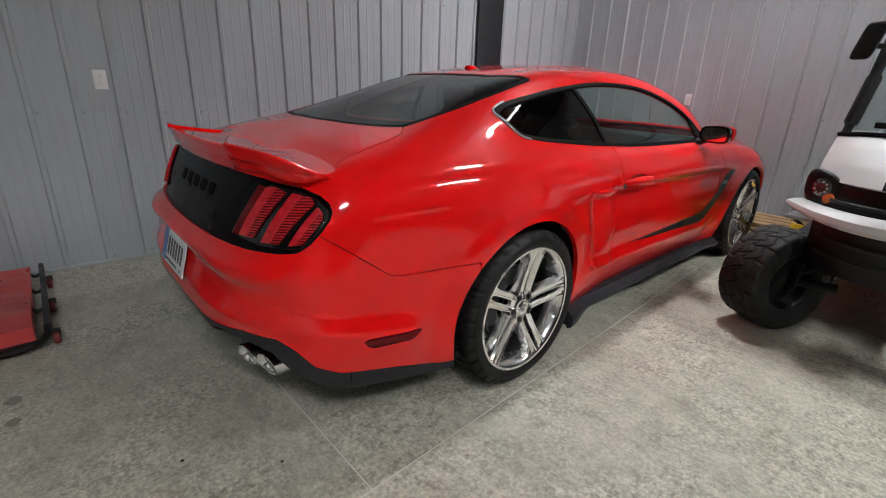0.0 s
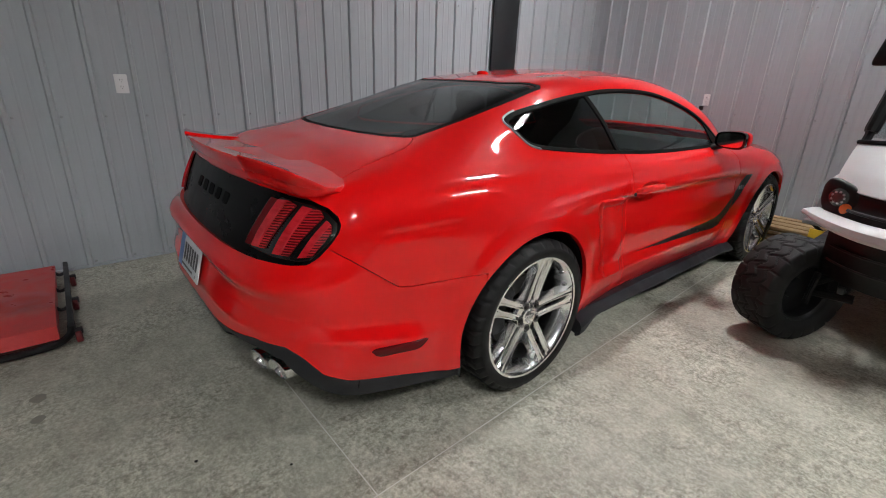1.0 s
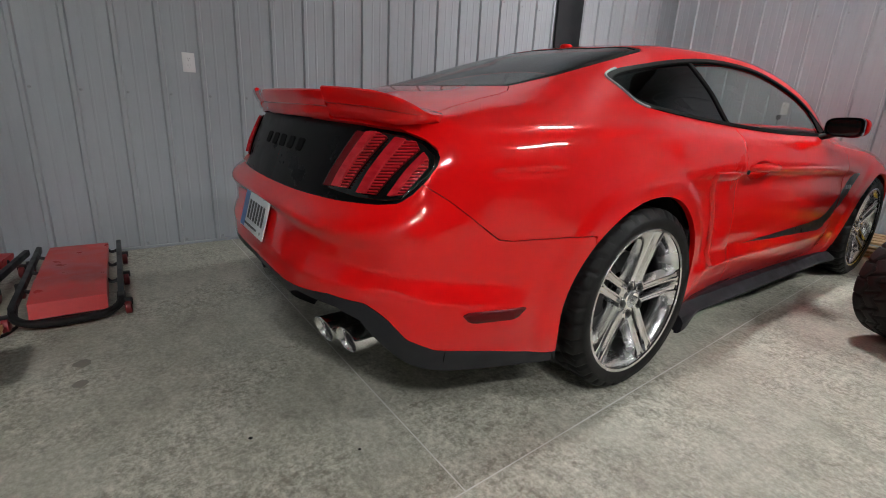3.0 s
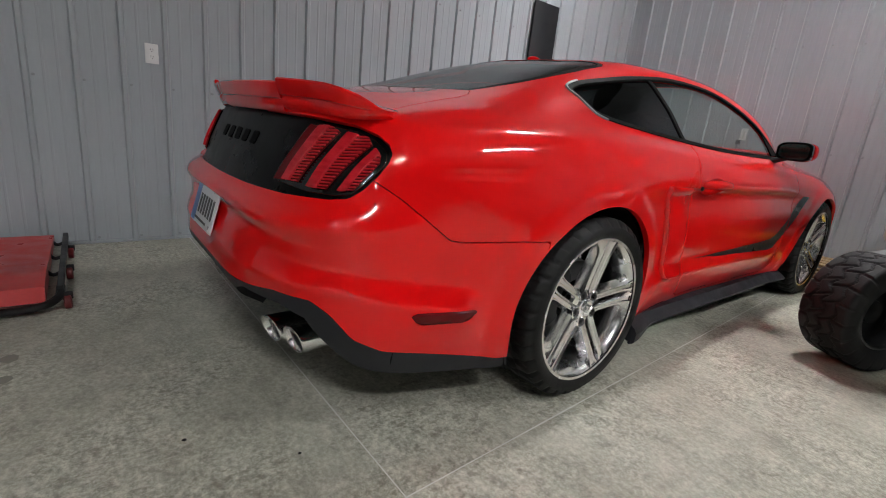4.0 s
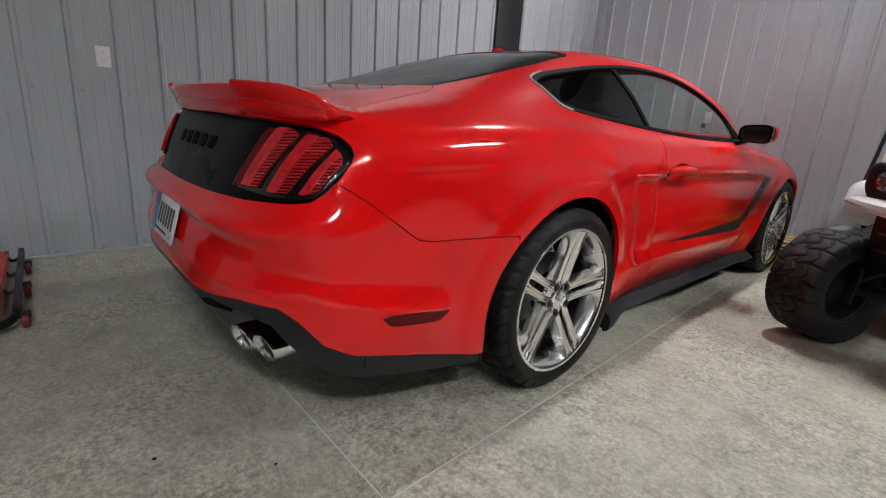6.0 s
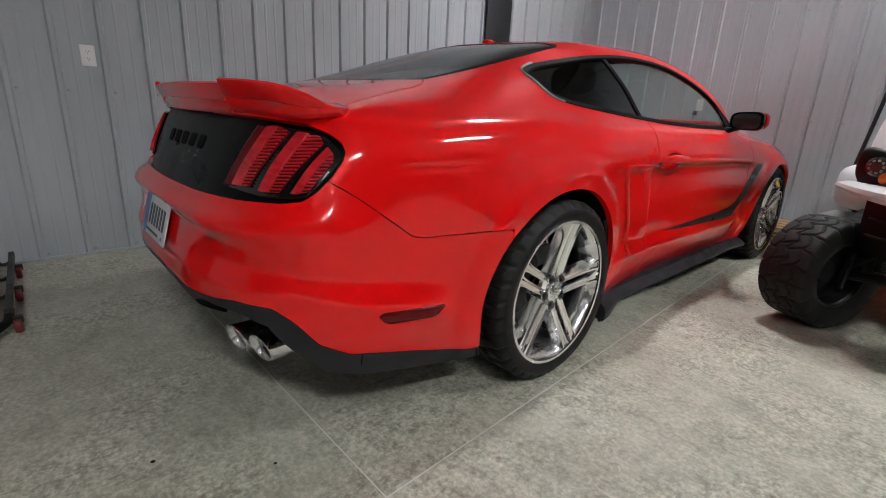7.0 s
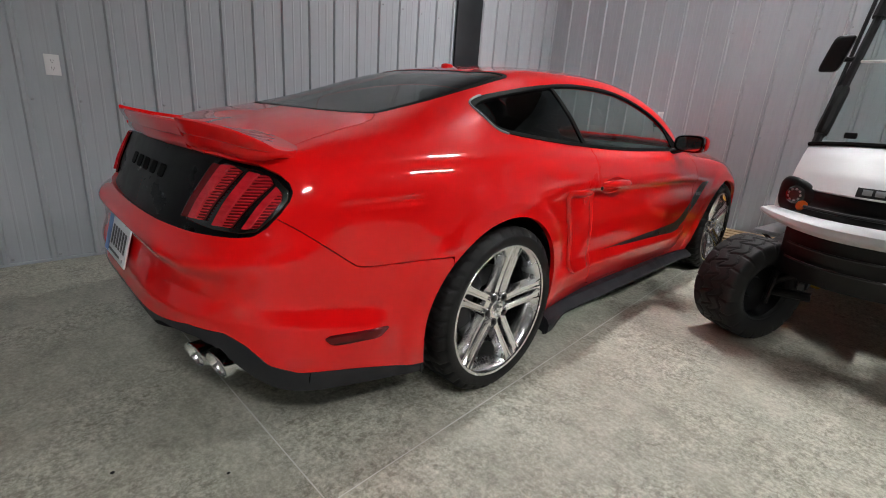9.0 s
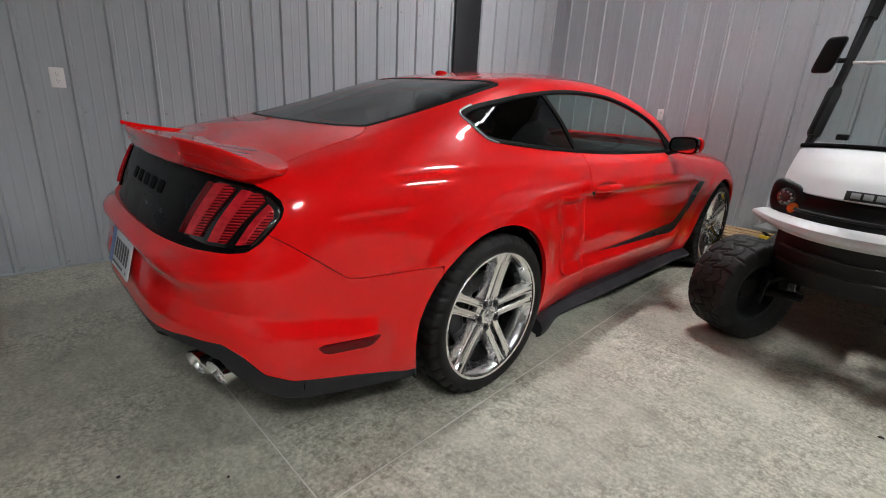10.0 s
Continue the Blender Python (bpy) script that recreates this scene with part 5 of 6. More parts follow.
def badge_mesh():
    """A bright cap with a raised crest of small ridges."""
    bm = bmesh.new()
    lathe(bm, [(0.031, -0.026), (0.031, -0.0205), (0.028, -0.0185), (0.024, -0.0200), (0.0001, -0.0195)], WHEEL_M, 32)
    for k in range(6):
        box(bm, (-0.0200, 0.004, -0.0028), (-0.0145, 0.021 - 0.005 * (k % 2), 0.0028), 0.0008, Matrix.Rotation(radians(60 * k + 12), 4, "X"))
    return finish("centre_cap", bm, BARREL, 30)


def script_mesh():
    bm = bmesh.new()
    for k in range(5):
        a0 = radians(38 + 4.2 * k)
        m = Matrix.Rotation(a0, 4, "X")
        box(bm, (-0.030, 0.236, -0.0055), (-0.0215, 0.2465, 0.0055), 0.0008, m)
    return finish("rim_lettering", bm, STRIPE, 30)


TYRE_R, RIM, SPOKE, HUB, NUT, DISC, CALIPER, CAP, SCRIPT = tyre_mesh(0.346, 0.138, 0.270), barrel_mesh(), spoke_mesh(), hub_mesh(), nut_mesh(), disc_mesh(), caliper_mesh(), badge_mesh(), script_mesh()

for grown in (RIM, SPOKE, SCRIPT):
    grown.transform(Matrix.Diagonal((1, 1.033, 1.033, 1)))


def wheel(x, y, s, turn, z=0.346):
    m = Matrix.Translation((s * x, y, z)) @ (Matrix.Identity(4) if s > 0 else Matrix.Rotation(math.pi, 4, "Z"))
    base = car.matrix_parent_inverse @ Matrix.Translation(car.location)
    w = child("wheel", RIM, car, base.inverted() @ m)
    tagged(w, "polished five twin-spoke wheel")
    child("tyre", TYRE_R, w, Matrix.Translation((-0.130, 0, 0)))
    spin = Matrix.Rotation(radians(turn), 4, "X")
    child("hub", HUB, w, spin)
    child("centre_cap", CAP, w, spin)
    child("brake_disc", DISC, w, Matrix.Identity(4))
    child("caliper", CALIPER, w, Matrix.Identity(4))
    child("rim_lettering", SCRIPT, w, spin)
    for k in range(5):
        turn_k = spin @ Matrix.Rotation(2 * math.pi * k / 5, 4, "X")
        child("spoke", SPOKE, w, turn_k)
        child("spoke", SPOKE, w, turn_k @ Matrix.Diagonal((1, 1, -1, 1)))
        child("lug_nut", NUT, w, turn_k @ Matrix.Rotation(radians(36), 4, "X") @ Matrix.Translation((0, 0.0565, 0)))


for s in (1, -1):
    wheel(0.925, 0.0, s, 8)
    wheel(0.915, 2.72, s, 35)


# ---- the white cart beside the car ----
CX = 1.885
cart = empty("golf_cart", (CX, 2.4, 0), label="white golf cart with knobbly black tyres and a clear windscreen", category="golf cart")


def cowl_point(s, v):
    """A point of the nose: s across from -1 to 1, v from the lip's foot to the scuttle."""
    rows = ((0.0, 1.215, 0.668, 0.452, 0.215, 0.050), (0.10, 1.185, 0.690, 0.456, 0.225, 0.042), (0.22, 1.190, 0.722, 0.452, 0.225, 0.022), (0.30, 1.215, 0.745, 0.420, 0.235, 0.008),
            (0.34, 1.245, 0.752, 0.400, 0.245, 0.0), (0.46, 1.275, 0.815, 0.382, 0.245, 0.0), (0.52, 1.275, 0.850, 0.380, 0.245, 0.0), (0.56, 1.285, 0.866, 0.382, 0.245, 0.0), (0.72, 1.345, 0.945, 0.386, 0.260, -0.010),
            (0.88, 1.450, 1.030, 0.384, 0.250, -0.020), (1.0, 1.560, 1.075, 0.376, 0.170, -0.020))
    at = lambda c: float(np.interp(v, [r[0] for r in rows], [r[c] for r in rows]))
    a = abs(s)
    return (CX + at(3) * s, at(1) + at(4) * a**2.4, at(2) + at(5) * a**2.5)


def cowl(s0, s1, v0, v1, ns, nv, out=0.0, deep=0.02, only=None):
    bm = bmesh.new()
    rows = []
    for j in range(nv + 1):
        row = []
        for i in range(ns + 1):
            p = Vector(cowl_point(s0 + (s1 - s0) * i / ns, v0 + (v1 - v0) * j / nv))
            e = 0.01
            n = (Vector(cowl_point(s0 + (s1 - s0) * i / ns + e, v0 + (v1 - v0) * j / nv)) - p).cross(Vector(cowl_point(s0 + (s1 - s0) * i / ns, min(1, v0 + (v1 - v0) * j / nv + e))) - p)
            n = n.normalized() if n.length > 1e-9 else Vector((0, -1, 0))
            row.append((p + out * n, p + (out - deep) * n))
        rows.append(row)
    front = [[bm.verts.new(a) for a, _ in row] for row in rows]
    back = [[bm.verts.new(b) for _, b in row] for row in rows]
    for j in range(nv):
        for i in range(ns):
            bm.faces.new((front[j][i], front[j][i + 1], front[j + 1][i + 1], front[j + 1][i]))
            bm.faces.new((back[j][i + 1], back[j][i], back[j + 1][i], back[j + 1][i + 1]))
    for j in range(nv):
        for i, k in ((0, 1), (ns, -1)):
            bm.faces.new((front[j][i], front[j + 1][i], back[j + 1][i], back[j][i])[::k])
    for i in range(ns):
        for j, k in ((0, -1), (nv, 1)):
            bm.faces.new((front[j][i], front[j][i + 1], back[j][i + 1], back[j][i])[::k])
    return bm


nose_part = part("front_cowl", cowl(-1, 1, 0.56, 1.0, 48, 18), CART_WHITE, cart, "white front cowl", angle=50)
part("front_lip", cowl(-1, 1, 0.0, 0.335, 48, 14), CART_WHITE, cart, "white bumper lip", angle=30)
part("grille_band", cowl(-1, 1, 0.335, 0.56, 48, 8, -0.012, 0.03), BLACK_SATIN, cart, "black grille band between lip and cowl", angle=40)
bm = bmesh.new()
tube(bm, [Vector(cowl_point(s, 0.40)) + Vector((0, -0.004, 0)) for s in np.linspace(-0.70, 0.70, 30)], 0.008, 8)
part("grille_bar", bm, DARK_METAL, cart)
for s in (-1, 1):
    # lamp cluster: black pod, clear lamp with a dark reflector, amber indicator
    p = Vector(cowl_point(s * 0.84, 0.47)) + Vector((0, -0.002, -0.010))
    bm = bmesh.new()
    blob(bm, p, (0.086, 0.034, 0.092), 2.8, 34, 20, lambda q: Vector((q.x, q.y + 0.45 * s * q.x, q.z + 0.30 * s * q.x)))
    pod = part("headlight", bm, BLACK_SATIN, cart, "black lamp pod with clear and amber lenses")
    face = Matrix.Translation(p + Vector((0.004 * s, -0.029, 0.018))) @ Matrix.Rotation(radians(18 * s), 4, "Z") @ Matrix.Rotation(radians(90), 4, "X")
    bm = bmesh.new()
    lathe(bm, [(0.043, -0.01), (0.043, 0.006), (0.036, 0.012), (0.020, 0.016), (0.0001, 0.017)], face, 28)
    part("lamp_glass", bm, LENS_SMOKE, pod, "dark clear lens")
    for k in range(9):
        a = 2 * math.pi * k / 9
        bm = bmesh.new()
        q = face @ Matrix.Translation((0.026 * math.cos(a), 0.026 * math.sin(a), 0.0125))
        lathe(bm, [(0.0075, -0.004), (0.0065, 0.002), (0.0001, 0.004)], q, 10)
        part("reflector", bm, GREY_METAL, pod)
    bm = bmesh.new()
    lathe(bm, [(0.027, -0.012), (0.027, 0.004), (0.020, 0.010), (0.0001, 0.013)], Matrix.Translation(p + Vector((-0.036 * s, -0.046, -0.030))) @ Matrix.Rotation(radians(10 * s), 4, "Z") @ Matrix.Rotation(radians(90), 4, "X"), 24)
    part("indicator", bm, AMBER, pod, "amber indicator lens")
# maker's badge as a plain plate with bars
badge_m = Matrix.Translation((CX, 1.258, 0.890)) @ Matrix.Rotation(radians(62), 4, "X")
bm = bmesh.new()
box(bm, (-0.10, -0.022, 0), (0.10, 0.022, 0.007), 0.003, badge_m)
badge = part("badge", bm, DARK_METAL, cart, "dark badge plate with plain bars")
for k in range(4):
    bm = bmesh.new()
    box(bm, (-0.080 + 0.042 * k, -0.013, 0.007), (-0.048 + 0.042 * k, 0.013, 0.010), 0.001, badge_m)
    part("badge_bar", bm, GREY_METAL, badge)

# dark apron, frame and front axle
bm = bmesh.new()
loft(bm, [[(CX + w, y0, 0.685), (CX + w, y0 + 0.01, 0.60), (CX + w, y0 + 0.03, 0.50), (CX + w, y0 + 0.07, 0.425), (CX + w, y0 + 0.30, 0.40), (CX + w, y0 + 0.30, 0.685)] for w, y0 in ((x, 1.245 + 0.20 * (abs(x) / 0.33) ** 2.4) for x in np.linspace(-0.33, 0.33, 17))])
part("bumper_apron", bm, BLACK_SATIN, cart, "black apron under the nose")
for k in range(2):
    bm = bmesh.new()
    tube(bm, [(CX + x, 1.238 + 0.012 * k + 0.20 * (abs(x) / 0.33) ** 2.4, 0.60 - 0.075 * k) for x in np.linspace(-0.30, 0.30, 21)], 0.006, 6)
    part("apron_rib", bm, DARK_METAL, cart)
bm = bmesh.new()
box(bm, (CX - 0.47, 1.86, 0.40), (CX + 0.47, 3.95, 0.48), 0.02)
part("floor_pan", bm, BLACK_SATIN, cart)
for s in (-1, 1):
    bm = bmesh.new()
    box(bm, (CX + s * 0.22 - 0.03, 1.64, 0.31), (CX + s * 0.22 + 0.03, 3.96, 0.40), 0.01)
    part("frame_rail", bm, DARK_METAL, cart)
    bm = bmesh.new()
    box(bm, (CX + s * 0.19 - 0.014, 1.305, 0.395), (CX + s * 0.19 + 0.014, 1.33, 0.43), 0.004)
    part("bracket", bm, DARK_METAL, cart)
    bm = bmesh.new()
    tube(bm, [(CX + s * 0.16, 1.57, 0.30), (CX + s * 0.36, 1.56, 0.285)], 0.024, 10)
    tube(bm, [(CX + s * 0.18, 1.60, 0.46), (CX + s * 0.35, 1.575, 0.32)], 0.018, 10)
    tube(bm, [(CX + s * 0.33, 1.555, 0.40), (CX + s * 0.345, 1.545, 0.215)], 0.016, 10)
    part("front_suspension", bm, BLACK_SATIN, cart)
    bm = bmesh.new()
    tube(bm, [(CX + s * 0.325, 1.53, 0.37), (CX + s * 0.335, 1.525, 0.245)], 0.009, 8)
    part("kingpin", bm, BLACK_SATIN, cart)

def knobbly_mesh(radius=0.282, half=0.118, bead=0.158):
    prof = [(bead, half - 0.020), (bead + 0.012, half - 0.004), (bead + 0.05, half + 0.006), (radius - 0.035, half + 0.004), (radius - 0.014, half - 0.003)]
    tread = [(radius - 0.002 - 0.005 * (1 - k / 20), half - 0.012 - (half - 0.012) * k / 20) for k in range(21)]
    prof = prof + tread
    prof = prof + [(r, -h) for r, h in prof[:-1][::-1]]

    def bumpy(a, i):
        """Zigzag rows of blocks, cut by slanted cross grooves; the shoulder lugs run down the side."""
        r, h = prof[i]
        if r < radius - 0.036:
            return 0
        u, w = h / half, a * 20 / (2 * math.pi)
        zig = 0.16 * (4 * abs((w % 1) - 0.5) - 1)
        if min(abs(u - zig), abs(u - 0.52 - 0.6 * zig), abs(u + 0.52 - 0.6 * zig)) < 0.042:
            return -0.010
        row = (u > zig) + 2 * (abs(u) > 0.52 + 0.6 * zig * (1 if u > 0 else -1))
        k = (w + (0.0, 0.5, 0.28, 0.78)[row] + (0.55 if row < 2 else -0.22) * u) % 1
        return -0.010 if k < 0.13 else 0

    bm = bmesh.new()
    lathe(bm, prof, WHEEL_M, 440, bumpy)
    return finish("tyre", bm, KNOB_TYRE, 28, False)


def dish_mesh():
    bm = bmesh.new()
    lathe(bm, [(0.155, 0.105), (0.163, 0.108), (0.165, 0.100), (0.150, 0.085), (0.145, 0.02), (0.11, 0.008), (0.06, 0.012), (0.055, 0.03), (0.0001, 0.032)], WHEEL_M, 40)
    lathe(bm, [(0.165, -0.100), (0.163, -0.108), (0.155, -0.105), (0.145, -0.02), (0.10, -0.005), (0.05, -0.012), (0.045, -0.035), (0.0001, -0.036)], WHEEL_M, 40)
    return finish("wheel", bm, DARK_METAL, 40)


KNOB, DISH = knobbly_mesh(), dish_mesh()
base = Matrix.Translation(cart.location)
for x, y, steer in ((1.452, 1.560, -27.6), (2.335, 1.58, -27.6), (1.42, 3.75, 0), (2.35, 3.75, 0)):
    w = child("wheel", DISH, cart, base.inverted() @ Matrix.Translation((x, y, 0.282)) @ Matrix.Rotation(radians(steer), 4, "Z"))
    tagged(w, "dark wheel with a knobbly tyre")
    child("tyre", KNOB, w, Matrix.Identity(4))

# scuttle trim, screen, struts, mirror, roof
bm = bmesh.new()
tube(bm, [Vector(cowl_point(s, 1.0)) + Vector((0, 0.004, 0.010)) for s in np.linspace(-1, 1, 25)], 0.011, 8)
part("scuttle_seal", bm, TRIM, cart, "black rubber seal under the windscreen")
strut_at = lambda s, z: Vector((CX + s * (0.352 - 0.115 * (z - 1.07)), 1.745 + 0.34 * (z - 1.07), z))
for s in (-1, 1):
    bm = bmesh.new()
    tube(bm, [strut_at(s, z) for z in (1.03, 1.3, 1.6, 2.19)], 0.0205, 8)
    strut = part("strut", bm, DARK_METAL, cart, "dark windscreen strut")
    bm = bmesh.new()
    tube(bm, [strut_at(s, z) for z in (1.115, 1.13, 1.34, 1.355)], [0.028, 0.032, 0.032, 0.028], 10)
    part("sleeve", bm, BLACK_SATIN, strut, "black rubber sleeve")
    bm = bmesh.new()
    tube(bm, [strut_at(s, z) for z in (1.70, 1.80)], 0.030, 8)
    part("clamp", bm, BLACK_SATIN, strut)
    bm = bmesh.new()
    blob(bm, strut_at(s, 1.055) + Vector((-0.012 * s * 0, -0.012, 0.0)), (0.018, 0.016, 0.018), 2.0, 14, 8)
    part("bolt", bm, GREY_METAL, strut)
    bm = bmesh.new()
    c = strut_at(s, 1.50)
    tube(bm, [c, c + Vector((s * 0.035, -0.005, -0.005)), c + Vector((s * 0.075, -0.02, 0.0))], 0.013, 8)
    mirror = part("mirror", bm, BLACK_SATIN, cart, "black side mirror on an arm")
    bm = bmesh.new()
    blob(bm, c + Vector((s * 0.088, -0.03, 0.02)), (0.046, 0.024, 0.088), 6.0, 40, 24, lambda q: Vector((q.x + 0.24 * q.z * -s, q.y + 0.3 * q.x * s, q.z)))
    part("mirror_housing", bm, BLACK_SATIN, mirror)
bm = bmesh.new()
quad = [strut_at(-1, 1.09) + Vector((0.02, 0.0, 0)), strut_at(1, 1.09) + Vector((-0.02, 0, 0)), strut_at(1, 1.90) + Vector((-0.02, 0, 0)), strut_at(-1, 1.90) + Vector((0.02, 0, 0))]
lowv = [bm.verts.new(p) for p in quad]
upv = [bm.verts.new(p + Vector((0, 0.005, 0.002))) for p in quad]
bm.faces.new(lowv[::-1]), bm.faces.new(upv)
for k in range(4):
    bm.faces.new((lowv[k], lowv[(k + 1) % 4], upv[(k + 1) % 4], upv[k]))
part("windscreen", bm, CLEAR_GLASS, cart, "clear folding windscreen", smooth=False)
bm = bmesh.new()
tube(bm, [strut_at(-1, 1.485) + Vector((0.01, -0.004, 0)), strut_at(1, 1.485) + Vector((-0.01, -0.004, 0))], 0.0075, 8)
part("screen_hinge", bm, WHITE_PLASTIC, cart, "pale hinge strip across the windscreen")
for x in (-0.22, 0.22):
    bm = bmesh.new()
    box(bm, (CX + x - 0.026, 1.70, 1.105), (CX + x + 0.026, 1.735, 1.135), 0.006)
    part("screen_catch", bm, BLACK_SATIN, cart)
# The roof is out of view, added for its shadow under the cart.
bm = bmesh.new()
blob(bm, (CX, 2.80, 2.20), (0.56, 0.85, 0.040), 5, 40, 10)
part("roof", bm, CART_WHITE, cart, "white canopy roof, unseen, added to shade the floor under the cart")
for s in (-1, 1):
    bm = bmesh.new()
    tube(bm, [(CX + s * 0.665, 3.60, 0.66), (CX + s * 0.58, 3.60, 1.4), (CX + s * 0.49, 3.60, 2.18)], 0.014, 8)
    part("roof_post", bm, DARK_METAL, cart)
bm = bmesh.new()
blob(bm, (CX, 1.86, 0.76), (0.37, 0.12, 0.20), 4)
part("dash_panel", bm, BLACK_SATIN, cart)
bm = bmesh.new()
blob(bm, (CX, 2.92, 0.78), (0.52, 0.26, 0.075), 4)
seat = part("seat", bm, BLACK_SATIN, cart, "black bench seat")
bm = bmesh.new()
blob(bm, (CX, 3.22, 0.89), (0.50, 0.06, 0.12), 4)
part("seat_back", bm, BLACK_SATIN, seat)
# The rear body is unseen and kept for the shadow it throws.
bm = bmesh.new()
blob(bm, (CX, 3.35, 0.60), (0.67, 0.66, 0.17), 5, 40, 16)
part("rear_body", bm, CART_WHITE, cart, "white rear body")
bm = bmesh.new()
m = Matrix.Translation((CX - 0.18, 2.12, 0.90)) @ Matrix.Rotation(radians(-38), 4, "X")
tube(bm, [m @ Vector((0.17 * math.cos(a), 0.17 * math.sin(a), 0)) for a in (2 * math.pi * k / 28 for k in range(29))], 0.014, 8, False)
tube(bm, [m @ Vector((0, 0, 0)), m @ Vector((0, 0, -0.28))], 0.02, 8)
box(bm, (-0.16, -0.014, -0.008), (0.16, 0.014, 0.008), 0.004, m)
part("steering_wheel", bm, BLACK_SATIN, cart)


# ---- creepers on the floor by the wall ----
def creeper(m, label):
    ob = empty("mechanic_creeper", m.translation, label=label, category="creeper", group="red creepers")
    half = 0.138
    bm = bmesh.new()
    prof = [(-0.50, 0.085), (-0.49, 0.100), (-0.16, 0.112), (0.165, 0.120), (0.175, 0.126), (0.335, 0.122), (0.455, 0.108), (0.475, 0.045), (0.465, 0.040), (-0.49, 0.070)]
    rings = [[m @ Vector((x, y, z)) for x, z in prof] for y in (-half, -half + 0.006, half - 0.006, half)]
    loft(bm, rings)
    bmesh.ops.bevel(bm, geom=[e for e in bm.edges if e.calc_face_angle(0) > 0.5], offset=0.004, segments=2, profile=0.5, affect="EDGES")
    pad = part("bed", bm, CREEPER_RED, ob, "red pressed steel bed")
    # worn print, as two rows of plain bars over a thin underline
    for row in range(2):
        for k in range(4):
            bm = bmesh.new()
            y, x = -0.030 + 0.034 * k - 0.012 * row, -0.185 + 0.034 * row
            box(bm, (x, y, 0.1125), (x + 0.024, y + 0.027 - 0.004 * (k % 2), 0.1145), 0, m @ Matrix.Rotation(radians(-2), 4, "Y"))
            part("worn_decal", bm, PRINT, pad, "worn pale print bar", smooth=False)
    for s in (-1, 1):
        bm = bmesh.new()
        box(bm, (-0.52, s * 0.190 - 0.012, 0.070), (0.45, s * 0.190 + 0.012, 0.105), 0.004, m)
        part("side_rail", bm, DARK_METAL, ob, "black side rail")
        for x in (-0.40, -0.12, 0.16):
            bm = bmesh.new()
            path = smooth_line([(x, s * 0.13, 0.085), (x + 0.015, s * 0.150, 0.070), (x + 0.02, s * 0.172, 0.075), (x + 0.01, s * 0.188, 0.085)], 8)
            tube(bm, [m @ Vector(p) for p in path], 0.009, 8)
            part("bracket", bm, DARK_METAL, ob)
        for x in (-0.33, 0.05, 0.46):
            bm = bmesh.new()
            c = m @ Matrix.Translation((x, s * 0.212, 0.033)) @ Matrix.Rotation(radians(90), 4, "X")
            lathe(bm, [(0.0001, -0.014), (0.026, -0.014), (0.033, -0.010), (0.033, 0.010), (0.026, 0.014), (0.0001, 0.014)], c, 20)
            castor = part("castor", bm, CASTOR_RED, ob, "dark red castor wheel")
            bm = bmesh.new()
            box(bm, (x - 0.012, s * 0.212 - 0.020, 0.045), (x + 0.012, s * 0.212 + 0.020, 0.076), 0.004, m)
            part("castor_fork", bm, DARK_METAL, castor)
    bm = bmesh.new()
    path = smooth_line([(0.40, -0.190, 0.085), (0.485, -0.178, 0.06), (0.510, -0.10, 0.035), (0.510, 0.10, 0.035), (0.485, 0.178, 0.06), (0.40, 0.190, 0.085)], 24)
    tube(bm, [m @ Vector(p) for p in path], 0.017, 10)
    part("end_bumper", bm, BLACK_SATIN, ob, "black rubber end bumper")


creeper(Matrix.Translation((-1.13, -1.735, 0)) @ Matrix.Rotation(radians(-1), 4, "Z"), "red mechanic's creeper with black side rails and castors on the floor")
creeper(Matrix.Translation((-1.13, -2.235, 0)) @ Matrix.Rotation(radians(-9), 4, "Z"), "red mechanic's creeper lying beside the first one")
cable = empty("air_hose", (-0.75, -2.0, 0), label="thin black hose lying on the floor beside the creepers", category="hose")
bm = bmesh.new()
tube(bm, smooth_line([(-0.70, -1.93, 0.008), (-0.62, -1.98, 0.008), (-0.66, -2.12, 0.008), (-0.80, -2.3, 0.008), (-0.70, -2.5, 0.008), (-0.50, -2.45, 0.008)], 40), 0.007, 8)
part("hose", bm, BLACK_SATIN, cable)

# low bench with a plywood top
bench = empty("low_bench", (-0.13, -2.2, 0), label="low bench with an orange plywood top on dark legs", category="bench")
bm = bmesh.new()
box(bm, (-0.26, -2.62, 0.182), (0.0, -1.89, 0.200), 0.002, Matrix.Rotation(0, 4, "Z"))
part("top", bm, PLY, bench, "orange plywood top")
for x in (-0.22, -0.04):
    for y in (-2.56, -1.99):
        bm = bmesh.new()
        box(bm, (x - 0.02, y - 0.02, 0), (x + 0.02, y + 0.02, 0.182), 0.003)
        part("leg", bm, BLACK_SATIN, bench)
bm = bmesh.new()
box(bm, (-0.24, -2.58, 0.06), (-0.02, -1.97, 0.075), 0.003)
part("shelf", bm, BLACK_SATIN, bench)
rag = empty("red_tin", (-0.08, -1.955, 0.2), label="small flat red tin lying on the plywood top", category="tin")
bm = bmesh.new()
box(bm, (-0.125, -1.985, 0.2005), (-0.055, -1.925, 0.216), 0.006)
part("tin", bm, worn("orange_red_tin", (0.60, 0.10, 0.05), 0.4, 0.2, 20, 80, 0.1), rag)
cabinet = empty("tool_cabinet", (-1.6, -2.5, 0), label="black steel tool cabinet against the liner wall", category="cabinet")
bm = bmesh.new()
box(bm, (WALL_X + 0.03, -2.95, 0.0), (-1.50, -2.115, 0.92), 0.01)
part("body", bm, DARK_METAL, cabinet)
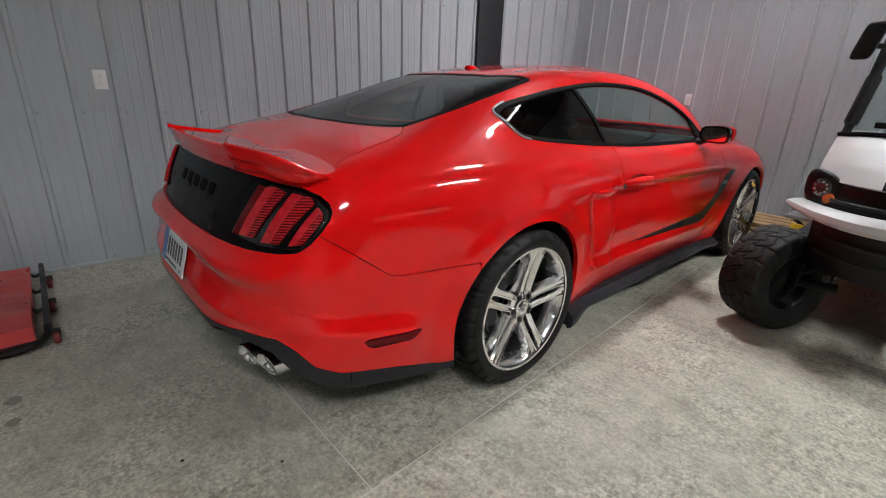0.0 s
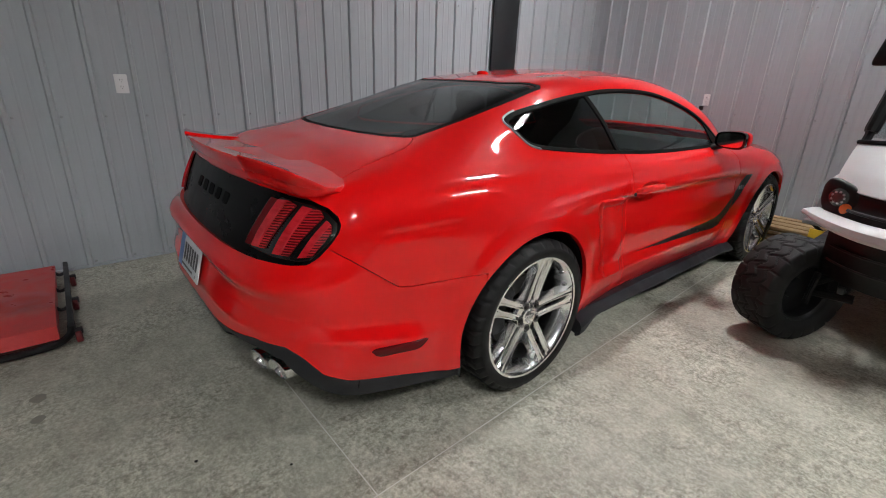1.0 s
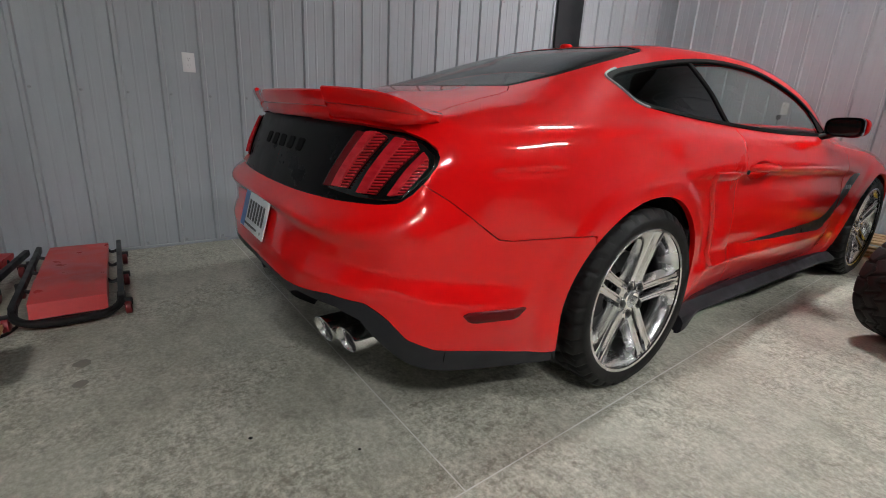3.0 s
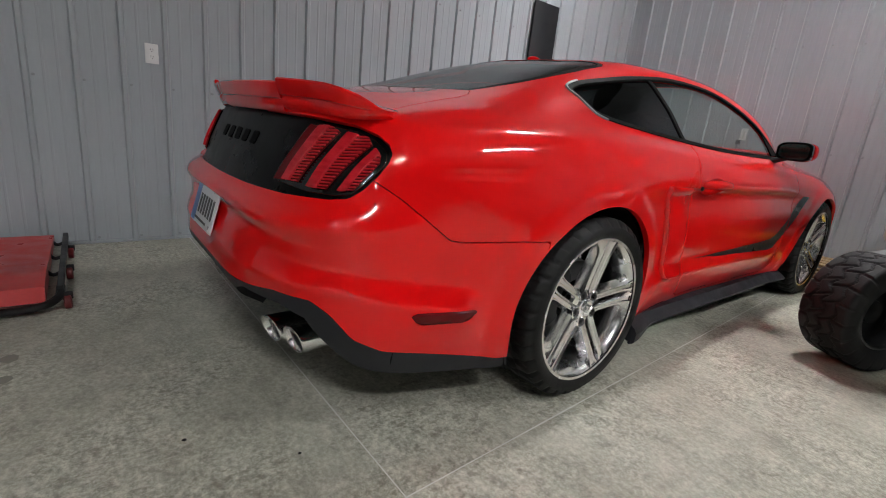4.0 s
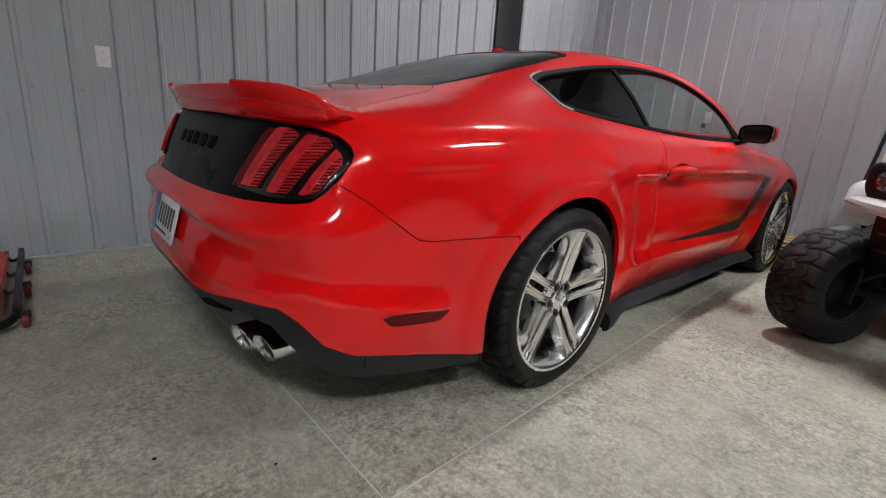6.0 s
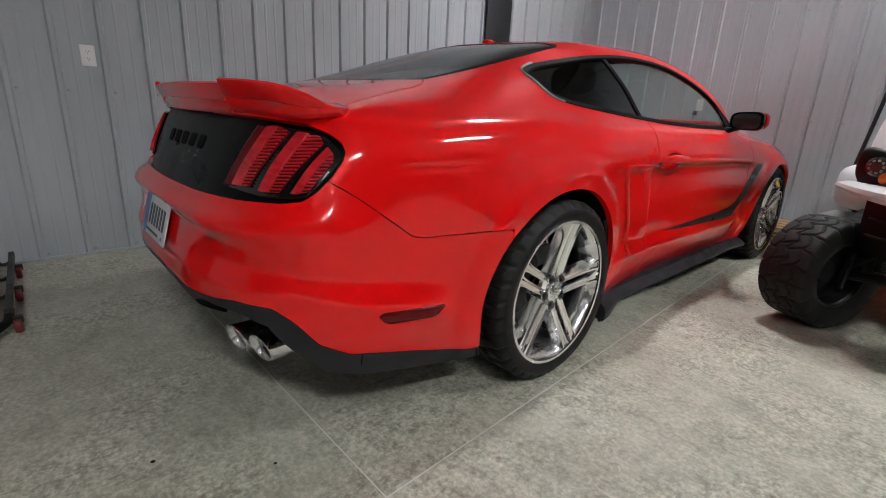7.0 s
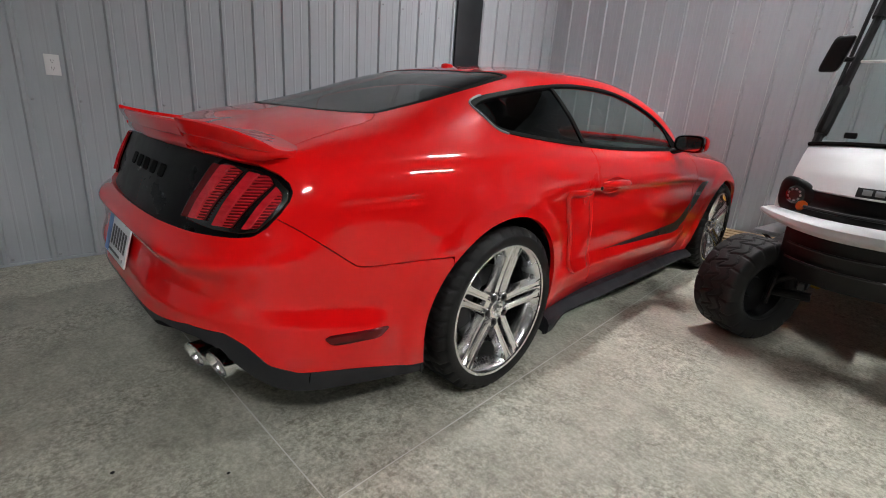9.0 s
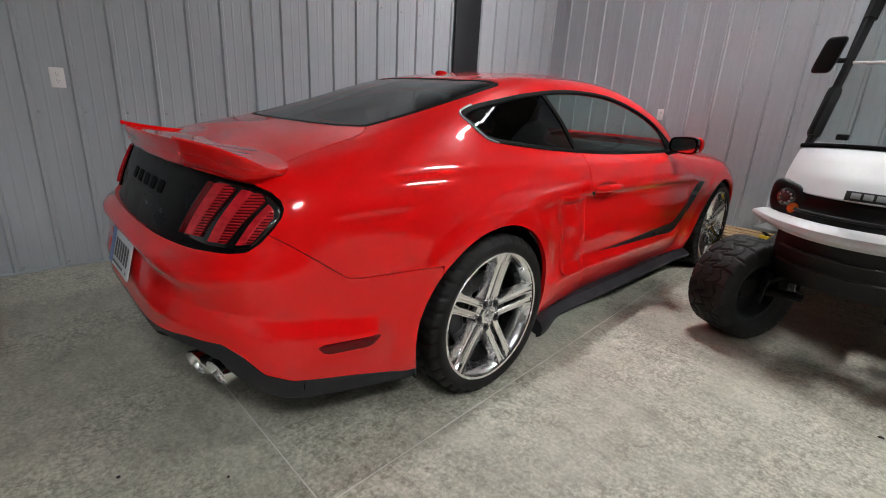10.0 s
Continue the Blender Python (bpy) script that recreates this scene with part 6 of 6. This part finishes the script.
for k in range(4):
    bm = bmesh.new()
    box(bm, (-1.500, -2.93, 0.06 + 0.21 * k), (-1.488, -2.135, 0.25 + 0.21 * k), 0.004)
    d = part("drawer", bm, DARK_METAL, cabinet)
    bm = bmesh.new()
    box(bm, (-1.488, -2.80, 0.215 + 0.21 * k), (-1.472, -2.27, 0.232 + 0.21 * k), 0.003)
    part("handle", bm, GREY_METAL, d)


# ---- pallets by the far wall ----
def pallet(x, y, z, turn, label):
    m = Matrix.Translation((x, y, z)) @ Matrix.Rotation(radians(turn), 4, "Z")
    ob = empty("pallet", (x, y, z), label=label, category="pallet", group="wooden pallets")
    rnd = random.Random(7)
    for k in range(4):
        bm = bmesh.new()
        w = 0.085 + 0.02 * rnd.random()
        box(bm, (-0.55, -0.23 + 0.138 * k - w / 2 + 0.02, 0.112), (0.55 + 0.02 * rnd.random(), -0.23 + 0.138 * k + w / 2 + 0.02, 0.130), 0.002, m)
        part("plank", bm, PINE, ob)
    for k in range(3):
        bm = bmesh.new()
        box(bm, (-0.54 + 0.52 * k, -0.26, 0.018), (-0.50 + 0.52 * k, 0.24, 0.112), 0.002, m)
        part("stringer", bm, PINE, ob)
        bm = bmesh.new()
        box(bm, (-0.55, -0.25 + 0.19 * k, 0.0), (0.55, -0.15 + 0.19 * k, 0.018), 0.002, m)
        part("bottom_plank", bm, PINE, ob)


pallet(1.22, 3.74, 0, 3, "rough pine pallet lying by the far wall")
ramp = empty("scissor_lift", (1.35, 3.15, 0), label="grey steel lifting platform with a yellow edge on the floor", category="lift table")
bm = bmesh.new()
m = Matrix.Translation((1.36, 3.22, 0)) @ Matrix.Rotation(radians(-7), 4, "Z")
box(bm, (-0.20, -0.26, 0.325), (0.33, 0.26, 0.355), 0.006, m)
part("platform", bm, GREY_METAL, ramp, "grey steel platform")
bm = bmesh.new()
box(bm, (-0.13, -0.275, 0.225), (0.33, -0.262, 0.300), 0.003, m)
part("edge_guard", bm, YELLOW, ramp, "yellow edge guard")
for s in (-1, 1):
    for a, b in (((-0.15, 0.33), (0.28, 0.03)), ((-0.15, 0.03), (0.28, 0.33))):
        bm = bmesh.new()
        tube(bm, [m @ Vector((a[0], s * 0.20, a[1])), m @ Vector((b[0], s * 0.20, b[1]))], 0.014, 6)
        part("scissor_arm", bm, DARK_METAL, ramp)
bm = bmesh.new()
box(bm, (-0.32, -0.24, 0.0), (0.32, 0.24, 0.035), 0.006, m)
part("base_frame", bm, YELLOW, ramp, "yellow base frame")
